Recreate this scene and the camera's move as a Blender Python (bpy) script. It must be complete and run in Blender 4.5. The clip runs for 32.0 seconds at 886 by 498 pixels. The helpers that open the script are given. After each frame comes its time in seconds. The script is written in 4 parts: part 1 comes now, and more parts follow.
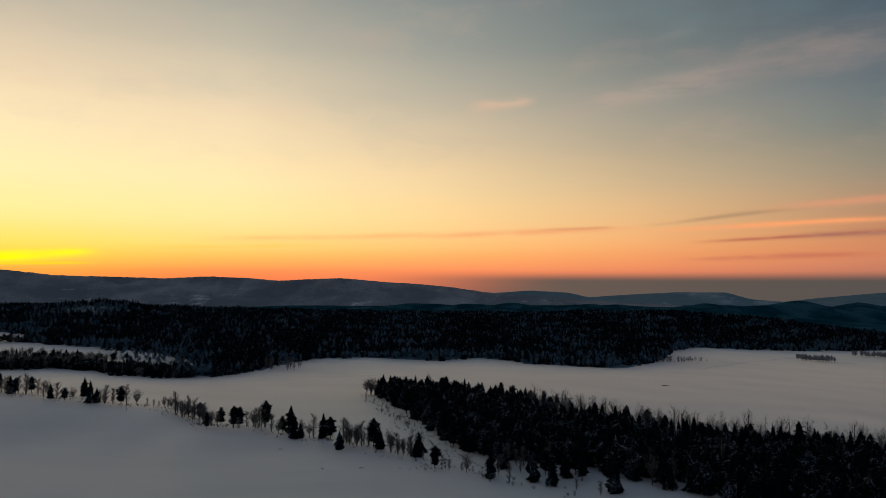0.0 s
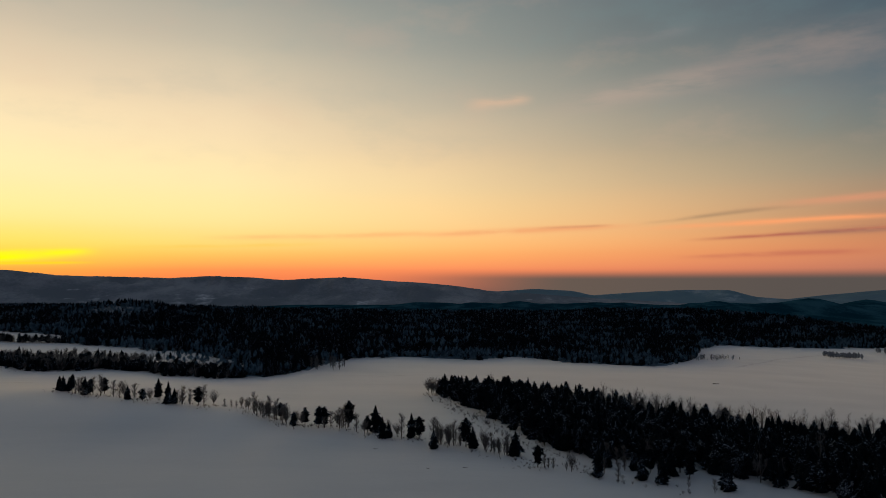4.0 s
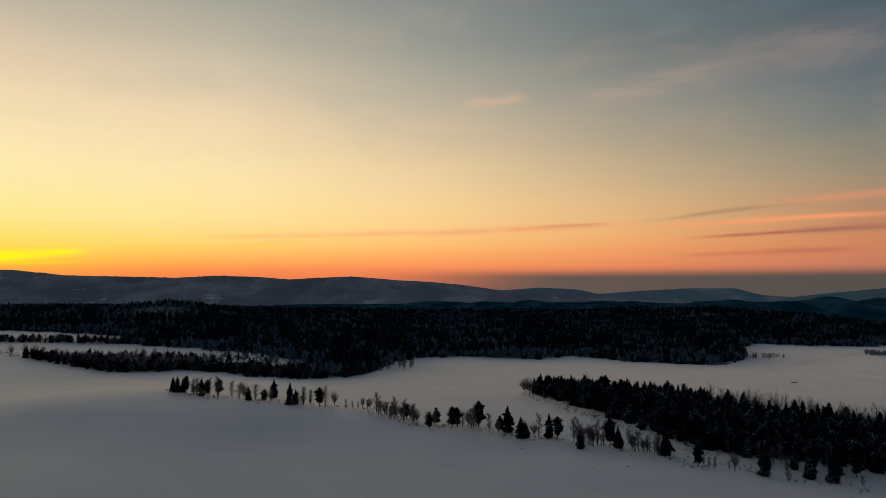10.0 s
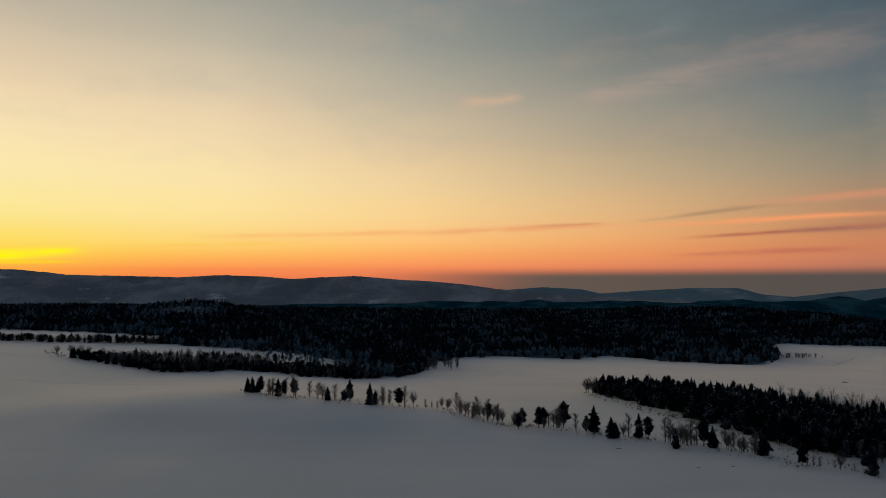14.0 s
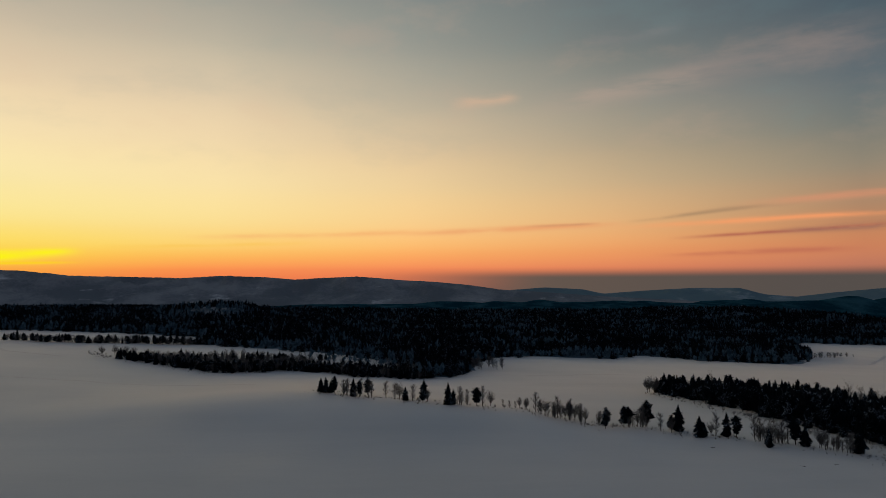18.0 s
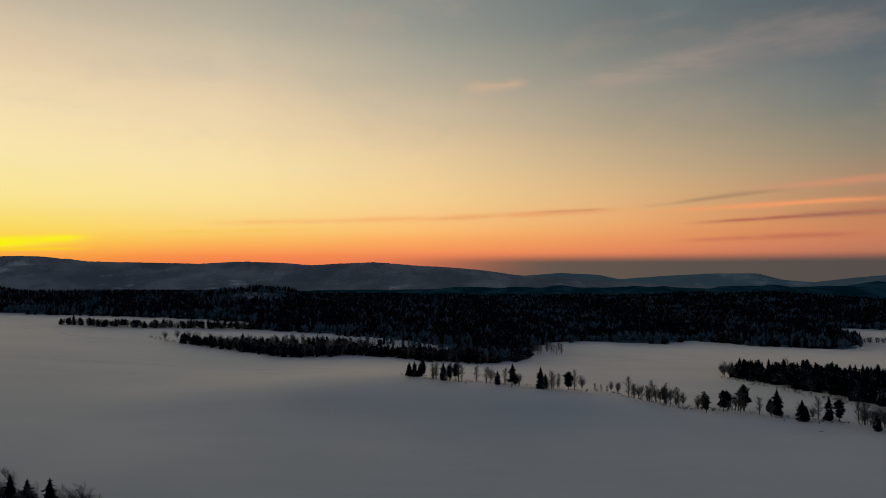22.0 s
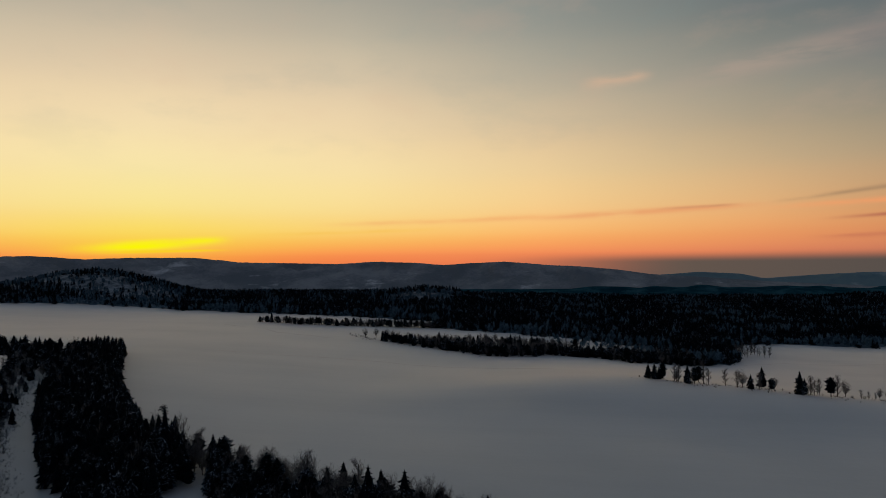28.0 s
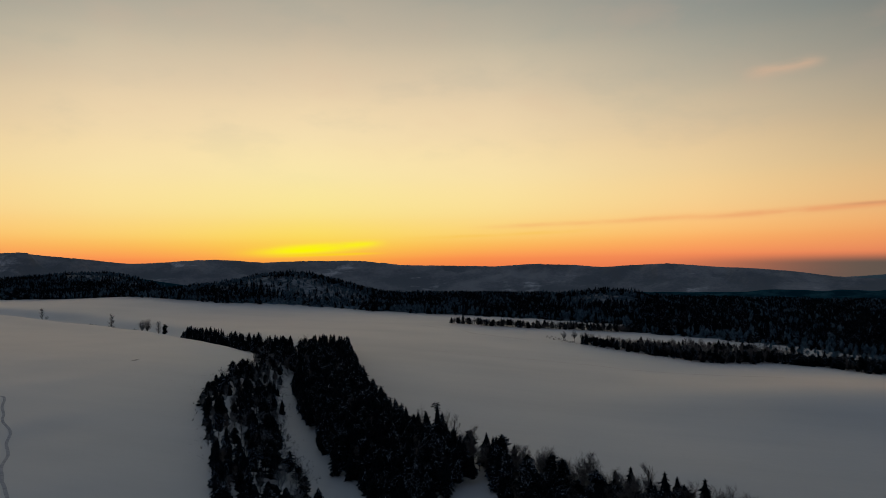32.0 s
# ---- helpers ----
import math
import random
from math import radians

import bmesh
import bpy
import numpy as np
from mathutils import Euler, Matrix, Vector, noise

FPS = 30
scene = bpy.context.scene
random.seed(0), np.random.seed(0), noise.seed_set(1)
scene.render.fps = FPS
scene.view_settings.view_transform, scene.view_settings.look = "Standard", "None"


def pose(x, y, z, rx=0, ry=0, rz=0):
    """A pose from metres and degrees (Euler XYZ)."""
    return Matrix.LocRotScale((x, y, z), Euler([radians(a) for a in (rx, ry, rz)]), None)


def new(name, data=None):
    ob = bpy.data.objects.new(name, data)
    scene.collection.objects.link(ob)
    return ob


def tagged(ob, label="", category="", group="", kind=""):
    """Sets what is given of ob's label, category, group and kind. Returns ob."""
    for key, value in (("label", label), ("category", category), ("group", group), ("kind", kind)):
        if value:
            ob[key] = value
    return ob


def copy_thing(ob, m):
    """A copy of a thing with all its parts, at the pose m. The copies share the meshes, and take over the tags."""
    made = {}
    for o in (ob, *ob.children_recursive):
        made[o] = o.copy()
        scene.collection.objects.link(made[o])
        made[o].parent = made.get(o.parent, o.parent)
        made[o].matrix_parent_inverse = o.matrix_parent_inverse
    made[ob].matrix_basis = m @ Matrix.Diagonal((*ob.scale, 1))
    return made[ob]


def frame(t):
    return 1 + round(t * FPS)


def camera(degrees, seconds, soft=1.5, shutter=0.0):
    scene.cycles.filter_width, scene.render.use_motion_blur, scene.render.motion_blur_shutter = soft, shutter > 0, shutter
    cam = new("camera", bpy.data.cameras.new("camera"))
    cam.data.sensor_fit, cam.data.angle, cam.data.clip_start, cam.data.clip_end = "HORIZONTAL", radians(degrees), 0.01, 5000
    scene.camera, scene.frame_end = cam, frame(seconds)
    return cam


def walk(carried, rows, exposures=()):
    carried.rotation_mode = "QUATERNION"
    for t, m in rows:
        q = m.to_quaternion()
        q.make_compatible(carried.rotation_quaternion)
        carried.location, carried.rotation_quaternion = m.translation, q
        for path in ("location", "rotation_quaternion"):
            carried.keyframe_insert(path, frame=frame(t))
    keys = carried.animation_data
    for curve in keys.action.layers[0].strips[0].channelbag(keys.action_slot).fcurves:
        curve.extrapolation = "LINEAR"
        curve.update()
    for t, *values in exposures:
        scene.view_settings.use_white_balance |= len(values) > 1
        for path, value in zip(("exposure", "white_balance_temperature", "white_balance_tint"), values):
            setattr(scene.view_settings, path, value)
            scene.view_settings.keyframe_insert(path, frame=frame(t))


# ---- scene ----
cam = camera(63.4, 32.0, soft=0.65)
METRES, EYE, TILT, LEAN, TURN = 330.0, 68.75, 3.3, 0.0, 0.0
ROWS = [
    (0.0, 0.0, 0.0, 0.0, 0.0, 0.0, -0.0),
    (0.5, -0.0137, -0.0006, 0.0003, -0.04, -0.02, 0.03),
    (1.0, -0.0276, -0.001, 0.0004, -0.08, -0.02, 0.05),
    (1.5, -0.0423, -0.0019, 0.0009, -0.11, -0.04, 0.08),
    (2.0, -0.0573, -0.0025, 0.0012, -0.13, -0.06, 0.1),
    (2.5, -0.0725, -0.0031, 0.0015, -0.16, -0.08, 0.12),
    (3.0, -0.0872, -0.0037, 0.0021, -0.18, -0.1, 0.15),
    (3.5, -0.1027, -0.0042, 0.0024, -0.19, -0.11, 0.18),
    (5.5, -0.165, -0.0055, 0.0032, -0.28, -0.12, 0.29),
    (6.0, -0.1805, -0.0061, 0.0039, -0.3, -0.15, 0.31),
    (6.5, -0.1963, -0.0066, 0.0042, -0.33, -0.14, 0.3),
    (7.0, -0.2118, -0.007, 0.0044, -0.35, -0.14, 0.31),
    (7.5, -0.2277, -0.0077, 0.005, -0.37, -0.15, 0.32),
    (8.0, -0.2436, -0.0083, 0.0055, -0.4, -0.17, 0.32),
    (8.5, -0.2593, -0.0083, 0.0059, -0.44, -0.18, 0.33),
    (9.0, -0.2751, -0.0088, 0.0061, -0.47, -0.18, 0.33),
    (9.5, -0.291, -0.0094, 0.0064, -0.52, -0.19, 0.34),
    (10.0, -0.3067, -0.0097, 0.0068, -0.55, -0.21, 0.34),
    (10.5, -0.3225, -0.01, 0.0071, -0.58, -0.21, 0.33),
    (11.0, -0.3382, -0.0101, 0.0074, -0.62, -0.21, 0.35),
    (11.5, -0.3539, -0.0106, 0.0076, -0.65, -0.23, 0.33),
    (12.0, -0.3698, -0.011, 0.0078, -0.69, -0.22, 0.32),
    (12.5, -0.3859, -0.0114, 0.0082, -0.74, -0.24, 0.3),
    (13.0, -0.4017, -0.0115, 0.0084, -0.79, -0.24, 0.3),
    (13.5, -0.4174, -0.0118, 0.0086, -0.82, -0.24, 0.3),
    (14.0, -0.4332, -0.0121, 0.0091, -0.86, -0.25, 0.3),
    (14.5, -0.4488, -0.0123, 0.0093, -0.9, -0.25, 0.3),
    (16.5, -0.5111, -0.0117, 0.0088, -1.08, -0.19, 0.36),
    (17.0, -0.5268, -0.0121, 0.0099, -1.12, -0.23, 0.38),
    (17.5, -0.5426, -0.0123, 0.0097, -1.17, -0.22, 0.38),
    (18.0, -0.5585, -0.0128, 0.0098, -1.22, -0.22, 0.38),
    (18.5, -0.5747, -0.0134, 0.0095, -1.28, -0.25, 0.37),
    (18.6, -0.5779, -0.0135, 0.0095, -1.29, -0.56, 0.37),
    (18.7, -0.5812, -0.0136, 0.0094, -1.3, -1.28, 0.37),
    (18.8, -0.5844, -0.0137, 0.0094, -1.32, -1.35, 0.36),
    (19.0, -0.5909, -0.0139, 0.0093, -1.34, -1.36, 0.36),
    (19.5, -0.6068, -0.0141, 0.0097, -1.39, -1.36, 0.36),
    (20.0, -0.6223, -0.0145, 0.0101, -1.43, -1.35, 0.37),
    (20.5, -0.6377, -0.0144, 0.01, -1.47, -1.36, 0.37),
    (21.0, -0.6535, -0.0146, 0.0101, -1.42, -1.37, 0.38),
    (21.5, -0.6702, -0.0155, 0.0101, -1.09, -1.37, 0.41),
    (22.0, -0.6863, -0.016, 0.0099, -0.5, -1.36, 0.44),
    (22.5, -0.7024, -0.0157, 0.0108, 0.48, -1.36, 0.53),
    (23.0, -0.7182, -0.0163, 0.0111, 1.37, -1.37, 0.6),
    (23.5, -0.7339, -0.0169, 0.0115, 1.93, -1.37, 0.66),
    (24.0, -0.7501, -0.0174, 0.0114, 2.35, -1.36, 0.69),
    (24.5, -0.7657, -0.0181, 0.012, 2.88, -1.36, 0.74),
    (26.5, -0.828, -0.0227, 0.0128, 6.04, -1.33, 0.92),
    (27.0, -0.8432, -0.0249, 0.0133, 7.16, -1.31, 1.02),
    (27.5, -0.8585, -0.0267, 0.0137, 8.24, -1.3, 1.09),
    (28.0, -0.8738, -0.0296, 0.014, 9.03, -1.28, 1.15),
    (28.5, -0.889, -0.0326, 0.0146, 9.94, -1.26, 1.2),
    (29.0, -0.9044, -0.036, 0.015, 10.9, -1.23, 1.23),
    (29.5, -0.9194, -0.0399, 0.0155, 12.02, -1.2, 1.3),
    (30.0, -0.9347, -0.0442, 0.0161, 13.34, -1.14, 1.38),
    (30.5, -0.9496, -0.0489, 0.0165, 15.01, -1.05, 1.47),
    (31.0, -0.9643, -0.0544, 0.0175, 17.12, -0.95, 1.57),
    (31.5, -0.9786, -0.0605, 0.0182, 19.24, -0.87, 1.7),
    (32.0, -0.9925, -0.067, 0.0188, 20.98, -0.8, 1.8),
]
walk(cam, [(t, pose(0, 0, EYE, TILT, LEAN, TURN) @ pose(METRES * x, METRES * y, METRES * z, 90 + pitch, roll, yaw)) for t, x, y, z, yaw, pitch, roll in ROWS],
     exposures=[(0.0, 0.13), (6.0, 0.08), (12.0, 0.0), (20.0, -0.04), (25.0, -0.07), (32.0, -0.05)])


# ---- world: clear dusk sky, the sun just gone behind the western hills ----
SUN_AZ = -31.3        # degrees clockwise from +y


def lin(r, g, b):
    return tuple(((c / 255 + 0.055) / 1.055) ** 2.4 if c > 10 else c / 255 / 12.92 for c in (r, g, b)) + (1.0,)


class Nodes:
    """Small helper that chains shader nodes."""

    def __init__(self, tree):
        self.tree = tree
        tree.nodes.clear()

    def add(self, kind, *values, **settings):
        node = self.tree.nodes.new(kind)
        for key, value in settings.items():
            setattr(node, key, value)
        for socket, value in zip(node.inputs, values):
            self.put(socket, value)
        return node

    def put(self, socket, value):
        if value is None:
            return
        if isinstance(value, bpy.types.NodeSocket):
            self.tree.links.new(value, socket)
        else:
            socket.default_value = value

    def math(self, op, a, b=None, c=None, clamp=False):
        return self.add("ShaderNodeMath", a, b, c, operation=op, use_clamp=clamp).outputs[0]

    def ramp(self, fac, stops, way="LINEAR"):
        node = self.add("ShaderNodeValToRGB", fac)
        node.color_ramp.interpolation = way
        while len(node.color_ramp.elements) < len(stops):
            node.color_ramp.elements.new(0.5)
        for element, (at, colour) in zip(node.color_ramp.elements, stops):
            element.position = at
            element.color = colour if isinstance(colour, tuple) else (colour, colour, colour, 1)
        return node.outputs[0]

    def span(self, value, a, b, lo=0.0, hi=1.0, smooth=True):
        node = self.tree.nodes.new("ShaderNodeMapRange")
        node.interpolation_type = "SMOOTHSTEP" if smooth else "LINEAR"
        for socket, v in zip(node.inputs, (value, a, b, lo, hi)):
            self.put(socket, v)
        return node.outputs[0]

    def mix(self, fac, a, b):
        node = self.tree.nodes.new("ShaderNodeMix")
        node.data_type = "RGBA"
        self.put(node.inputs[0], fac)
        self.put(node.inputs[6], a)
        self.put(node.inputs[7], b)
        return node.outputs[2]

    def noise(self, vector, scale, detail=3.0, rough=0.5):
        node = self.tree.nodes.new("ShaderNodeTexNoise")
        self.put(node.inputs["Vector"], vector)
        self.put(node.inputs["Scale"], scale)
        self.put(node.inputs["Detail"], detail)
        self.put(node.inputs["Roughness"], rough)
        return node.outputs[0]


world = bpy.data.worlds.new("dusk_sky")
scene.world = world
world.use_nodes = True
w = Nodes(world.node_tree)
sep = w.add("ShaderNodeSeparateXYZ", w.add("ShaderNodeTexCoord").outputs["Generated"])
SX, SY, SZ = sep.outputs
elev = w.math("MULTIPLY", w.math("ARCSINE", SZ), 57.2958)
azim = w.math("MULTIPLY", w.math("ARCTAN2", SX, SY), 57.2958)
away = w.math("ABSOLUTE", w.math("SUBTRACT", azim, SUN_AZ))
away = w.math("MINIMUM", away, w.math("SUBTRACT", 360.0, away))
rise = w.math("SQRT", w.math("DIVIDE", w.math("MAXIMUM", elev, 0.0), 90.0))


def climb(stops):
    return w.ramp(rise, [((e / 90) ** 0.5, lin(*c)) for e, c in stops], "CARDINAL")


at_sun = climb([(0, (214, 108, 64)), (1.5, (253, 150, 70)), (3, (255, 212, 98)), (4.8, (254, 229, 140)), (7.5, (253, 233, 166)), (10.5, (250, 228, 177)),
                (14, (236, 213, 175)), (18, (206, 190, 165)), (22.5, (172, 166, 152)), (30, (123, 132, 134)), (45, (92, 100, 108)), (90, (70, 82, 98))])
near_sun = climb([(0, (212, 106, 72)), (1.5, (251, 143, 80)), (3, (255, 199, 103)), (4.8, (254, 221, 142)), (7.5, (253, 228, 166)), (10.5, (246, 221, 173)),
                  (14, (229, 207, 172)), (18, (196, 185, 163)), (22.5, (158, 156, 146)), (30, (110, 122, 126)), (45, (90, 98, 107)), (90, (70, 82, 98))])
beside = climb([(0, (207, 106, 78)), (1.5, (244, 139, 88)), (3, (255, 182, 106)), (4.8, (252, 205, 137)), (7.5, (243, 210, 154)), (10.5, (227, 200, 159)),
                (14, (196, 182, 157)), (18, (162, 160, 148)), (22.5, (131, 138, 135)), (30, (98, 112, 119)), (45, (88, 97, 106)), (90, (70, 82, 98))])
off_sun = climb([(0, (188, 104, 82)), (1.5, (225, 133, 92)), (3, (238, 161, 102)), (4.8, (231, 178, 122)), (7.5, (211, 178, 135)), (10.5, (183, 165, 137)),
                 (14, (153, 148, 135)), (18, (121, 126, 123)), (22.5, (101, 111, 115)), (30, (86, 100, 110)), (45, (80, 92, 102)), (90, (70, 82, 98))])
across = climb([(0, (155, 98, 85)), (1.5, (192, 121, 94)), (3, (204, 132, 93)), (4.8, (184, 135, 101)), (7.5, (158, 138, 115)), (10.5, (126, 126, 117)),
                (14, (101, 111, 115)), (18, (83, 96, 104)), (22.5, (73, 88, 100)), (30, (74, 87, 99)), (45, (74, 86, 98)), (90, (70, 82, 98))])
behind = climb([(0, (74, 80, 92)), (3, (84, 86, 99)), (8, (86, 90, 103)), (20, (76, 86, 103)), (45, (72, 82, 99)), (90, (70, 82, 98))])
sky = w.mix(w.span(away, 0.0, 15.0, smooth=False), at_sun, near_sun)
sky = w.mix(w.span(away, 15.0, 30.0, smooth=False), sky, beside)
sky = w.mix(w.span(away, 30.0, 46.0, smooth=False), sky, off_sun)
sky = w.mix(w.span(away, 46.0, 63.0, smooth=False), sky, across)
sky = w.mix(w.span(away, 66.0, 130.0), sky, behind)

# thin uneven veil of high cloud
veil_place = w.add("ShaderNodeCombineXYZ", w.math("MULTIPLY", azim, 0.10), w.math("MULTIPLY", elev, 0.22), 4.0).outputs[0]
veil = w.noise(veil_place, 1.0, 5.0, 0.6)
high_up = w.span(elev, 6.0, 12.0)
sky = w.mix(w.math("MULTIPLY", w.span(veil, 0.5, 0.72), w.math("MULTIPLY", high_up, 0.10)), sky, lin(222, 176, 150))
sky = w.mix(w.math("MULTIPLY", w.span(veil, 0.5, 0.3), w.math("MULTIPLY", high_up, 0.09)), sky, lin(112, 150, 152))

# bank of haze low over the far plain, away from the sun
bank = w.mix(w.span(away, 31.0, 63.0), lin(104, 88, 78), lin(86, 79, 75))
bank_top = w.span(azim, 0.0, 40.0, 1.16, 0.92, smooth=False)
thick = w.math("MULTIPLY", w.span(elev, w.math("ADD", bank_top, 0.5), w.math("SUBTRACT", bank_top, 0.42)), w.span(away, 22.0, 42.0))
sky = w.mix(thick, sky, bank)


def streak(sky, az0, az1, e0, e1, thick, colour, strength, seed):
    """One long thin cloud between two azimuths, rising from e0 to e1 degrees."""
    along = w.math("DIVIDE", w.math("SUBTRACT", azim, az0), az1 - az0)
    line = w.math("MULTIPLY_ADD", along, e1 - e0, e0)
    place = w.add("ShaderNodeCombineXYZ", w.math("MULTIPLY", azim, 0.16), w.math("MULTIPLY", elev, 0.9), seed).outputs[0]
    grain = w.noise(place, 1.0, 4.0, 0.55)
    off = w.math("DIVIDE", w.math("SUBTRACT", elev, w.math("MULTIPLY_ADD", w.math("SUBTRACT", grain, 0.5), thick * 1.6, line)), thick)
    body = w.math("EXPONENT", w.math("MULTIPLY", w.math("MULTIPLY", off, off), -1.0))
    ends = w.math("MULTIPLY", w.span(along, 0.0, 0.35), w.span(along, 1.0, 0.7))
    fac = w.math("MULTIPLY", w.math("MULTIPLY", body, ends), w.math("MULTIPLY", w.span(grain, 0.22, 0.62), strength))
    return w.mix(fac, sky, lin(*colour))


sky = streak(sky, 7, 26, 13.9, 16.1, 0.8, (190, 164, 148), 0.4, 11.3)
sky = streak(sky, 1.5, 8, 14.4, 14.9, 0.38, (224, 182, 150), 0.5, 12.0)
sky = streak(sky, 17, 35, 15.7, 16.9, 1.25, (142, 131, 127), 0.55, 13.0)
sky = streak(sky, 12, 21, 18.6, 19.4, 0.5, (150, 138, 136), 0.25, 6.0)
sky = streak(sky, 15, 27, 4.9, 5.95, 0.14, (172, 138, 104), 0.8, 3.0)
sky = streak(sky, 20, 29, 5.6, 5.9, 0.16, (176, 140, 108), 0.5, 21.0)
sky = streak(sky, 13, 45, 4.5, 5.2, 0.2, (252, 160, 104), 0.75, 7.0)
sky = streak(sky, 22, 46, 5.9, 6.7, 0.28, (226, 148, 112), 0.55, 8.0)
sky = streak(sky, 18, 36, 3.55, 4.2, 0.13, (178, 102, 82), 0.9, 2.0)
sky = streak(sky, 24, 48, 3.8, 4.5, 0.24, (120, 92, 92), 0.85, 9.0)
sky = streak(sky, 17, 33, 2.35, 2.5, 0.2, (184, 100, 82), 0.55, 5.0)
sky = streak(sky, -20, 3, 3.9, 4.5, 0.2, (244, 170, 108), 0.55, 4.0)
sky = streak(sky, -4, 17, 4.2, 4.9, 0.22, (234, 152, 102), 0.6, 14.0)
sky = streak(sky, 7, 14, 4.75, 4.9, 0.1, (200, 140, 102), 0.6, 15.0)
sky = streak(sky, -26, -8, 3.1, 3.6, 0.14, (250, 196, 84), 0.5, 16.0)


def blaze(sky, az, e, wide, high, tilt, colour, strength):
    """The glow of the sun behind the hill crest."""
    da = w.math("SUBTRACT", azim, az)
    u = w.math("DIVIDE", da, wide)
    v = w.math("DIVIDE", w.math("SUBTRACT", w.math("SUBTRACT", elev, e), w.math("MULTIPLY", da, tilt)), high)
    r2 = w.math("ADD", w.math("MULTIPLY", u, u), w.math("MULTIPLY", v, v))
    return w.mix(w.math("MULTIPLY", w.math("EXPONENT", w.math("MULTIPLY", r2, -1.0)), strength), sky, lin(*colour))


sky = blaze(sky, -31.5, 2.6, 8.0, 1.9, 0.0, (255, 224, 50), 0.3)
sky = blaze(sky, -32.0, 2.25, 3.4, 0.34, 0.05, (255, 250, 0), 1.0)
sky = streak(sky, -35, -25, 2.3, 2.8, 0.24, (255, 246, 20), 1.0, 17.0)
sky = streak(sky, -36, -25, 1.75, 2.0, 0.1, (255, 214, 30), 0.8, 18.0)
background = w.add("ShaderNodeBackground", sky, 1.0)
w.tree.links.new(background.outputs[0], w.add("ShaderNodeOutputWorld").inputs[0])


# ---- materials ----
def material(name):
    m = bpy.data.materials.new(name)
    m.use_nodes = True
    n = Nodes(m.node_tree)
    return m, n


def finish(n, colour, rough=0.8, specular=0.2, bump=None, bump_strength=0.3, bump_distance=0.1):
    b = n.tree.nodes.new("ShaderNodeBsdfPrincipled")
    n.put(b.inputs["Base Color"], colour)
    n.put(b.inputs["Roughness"], rough)
    n.put(b.inputs["Specular IOR Level"], specular)
    if bump is not None:
        k = n.tree.nodes.new("ShaderNodeBump")
        n.put(k.inputs["Strength"], bump_strength)
        n.put(k.inputs["Distance"], bump_distance)
        n.put(k.inputs["Height"], bump)
        n.put(b.inputs["Normal"], k.outputs[0])
    n.tree.links.new(b.outputs[0], n.add("ShaderNodeOutputMaterial").inputs[0])
    return b


def snow_material():
    m, n = material("field_snow")
    place = n.add("ShaderNodeNewGeometry").outputs["Position"]
    drift = n.noise(n.add("ShaderNodeMapping", place, (0, 0, 0), (0, 0, 0.35), (0.004, 0.02, 0.004)).outputs[0], 1.0, 4.0, 0.55)
    patch = n.noise(place, 0.012, 3.0, 0.5)
    fine = n.noise(place, 0.35, 3.0, 0.6)
    tone = n.math("ADD", n.math("MULTIPLY", drift, 0.6), n.math("MULTIPLY", patch, 0.4))
    colour = n.ramp(tone, [(0.3, (0.50, 0.54, 0.555, 1)), (0.5, (0.62, 0.645, 0.65, 1)), (0.7, (0.72, 0.73, 0.72, 1))])
    height = n.math("ADD", n.math("MULTIPLY", drift, 1.0), n.math("MULTIPLY", fine, 0.12))
    b = finish(n, colour, 0.55, 0.5, height, 0.35, 1.2)
    n.put(b.inputs["Sheen Weight"], 1.0)
    n.put(b.inputs["Sheen Roughness"], 0.4)
    return m


def hill_forest_material(name, dark, light, low, high, scale, snow=None):
    """Distant wooded slopes: conifers, birch and open snow, mottled in tones tinted by painted haze, with bare snow
    where the wood opens.
    """
    m, n = material(name)
    place = n.add("ShaderNodeNewGeometry").outputs["Position"]
    stretched = n.add("ShaderNodeMapping", place, (0, 0, 0), (0, 0, 0), (1, 0.5, 2.2)).outputs[0]
    broad = n.noise(stretched, scale, 5.0, 0.6)
    grain = n.noise(place, scale * 14, 3.0, 0.7)
    tone = n.math("ADD", n.math("MULTIPLY", broad, 0.78), n.math("MULTIPLY", grain, 0.22))
    colour = n.mix(n.span(tone, low, high), dark, light)
    if snow is not None:
        clearing = n.noise(n.add("ShaderNodeMapping", place, (31, 7, 0), (0, 0, 0), (1, 0.6, 3.0)).outputs[0], scale * 0.9, 6.0, 0.62)
        where = n.math("MULTIPLY", n.span(clearing, 0.58, 0.68), n.span(grain, 0.25, 0.6, 0.25, 0.8))
        colour = n.mix(where, colour, snow)
    finish(n, colour, 0.95, 0.0, n.math("ADD", n.math("MULTIPLY", broad, 3.0), grain), 0.5, 9.0)
    return m


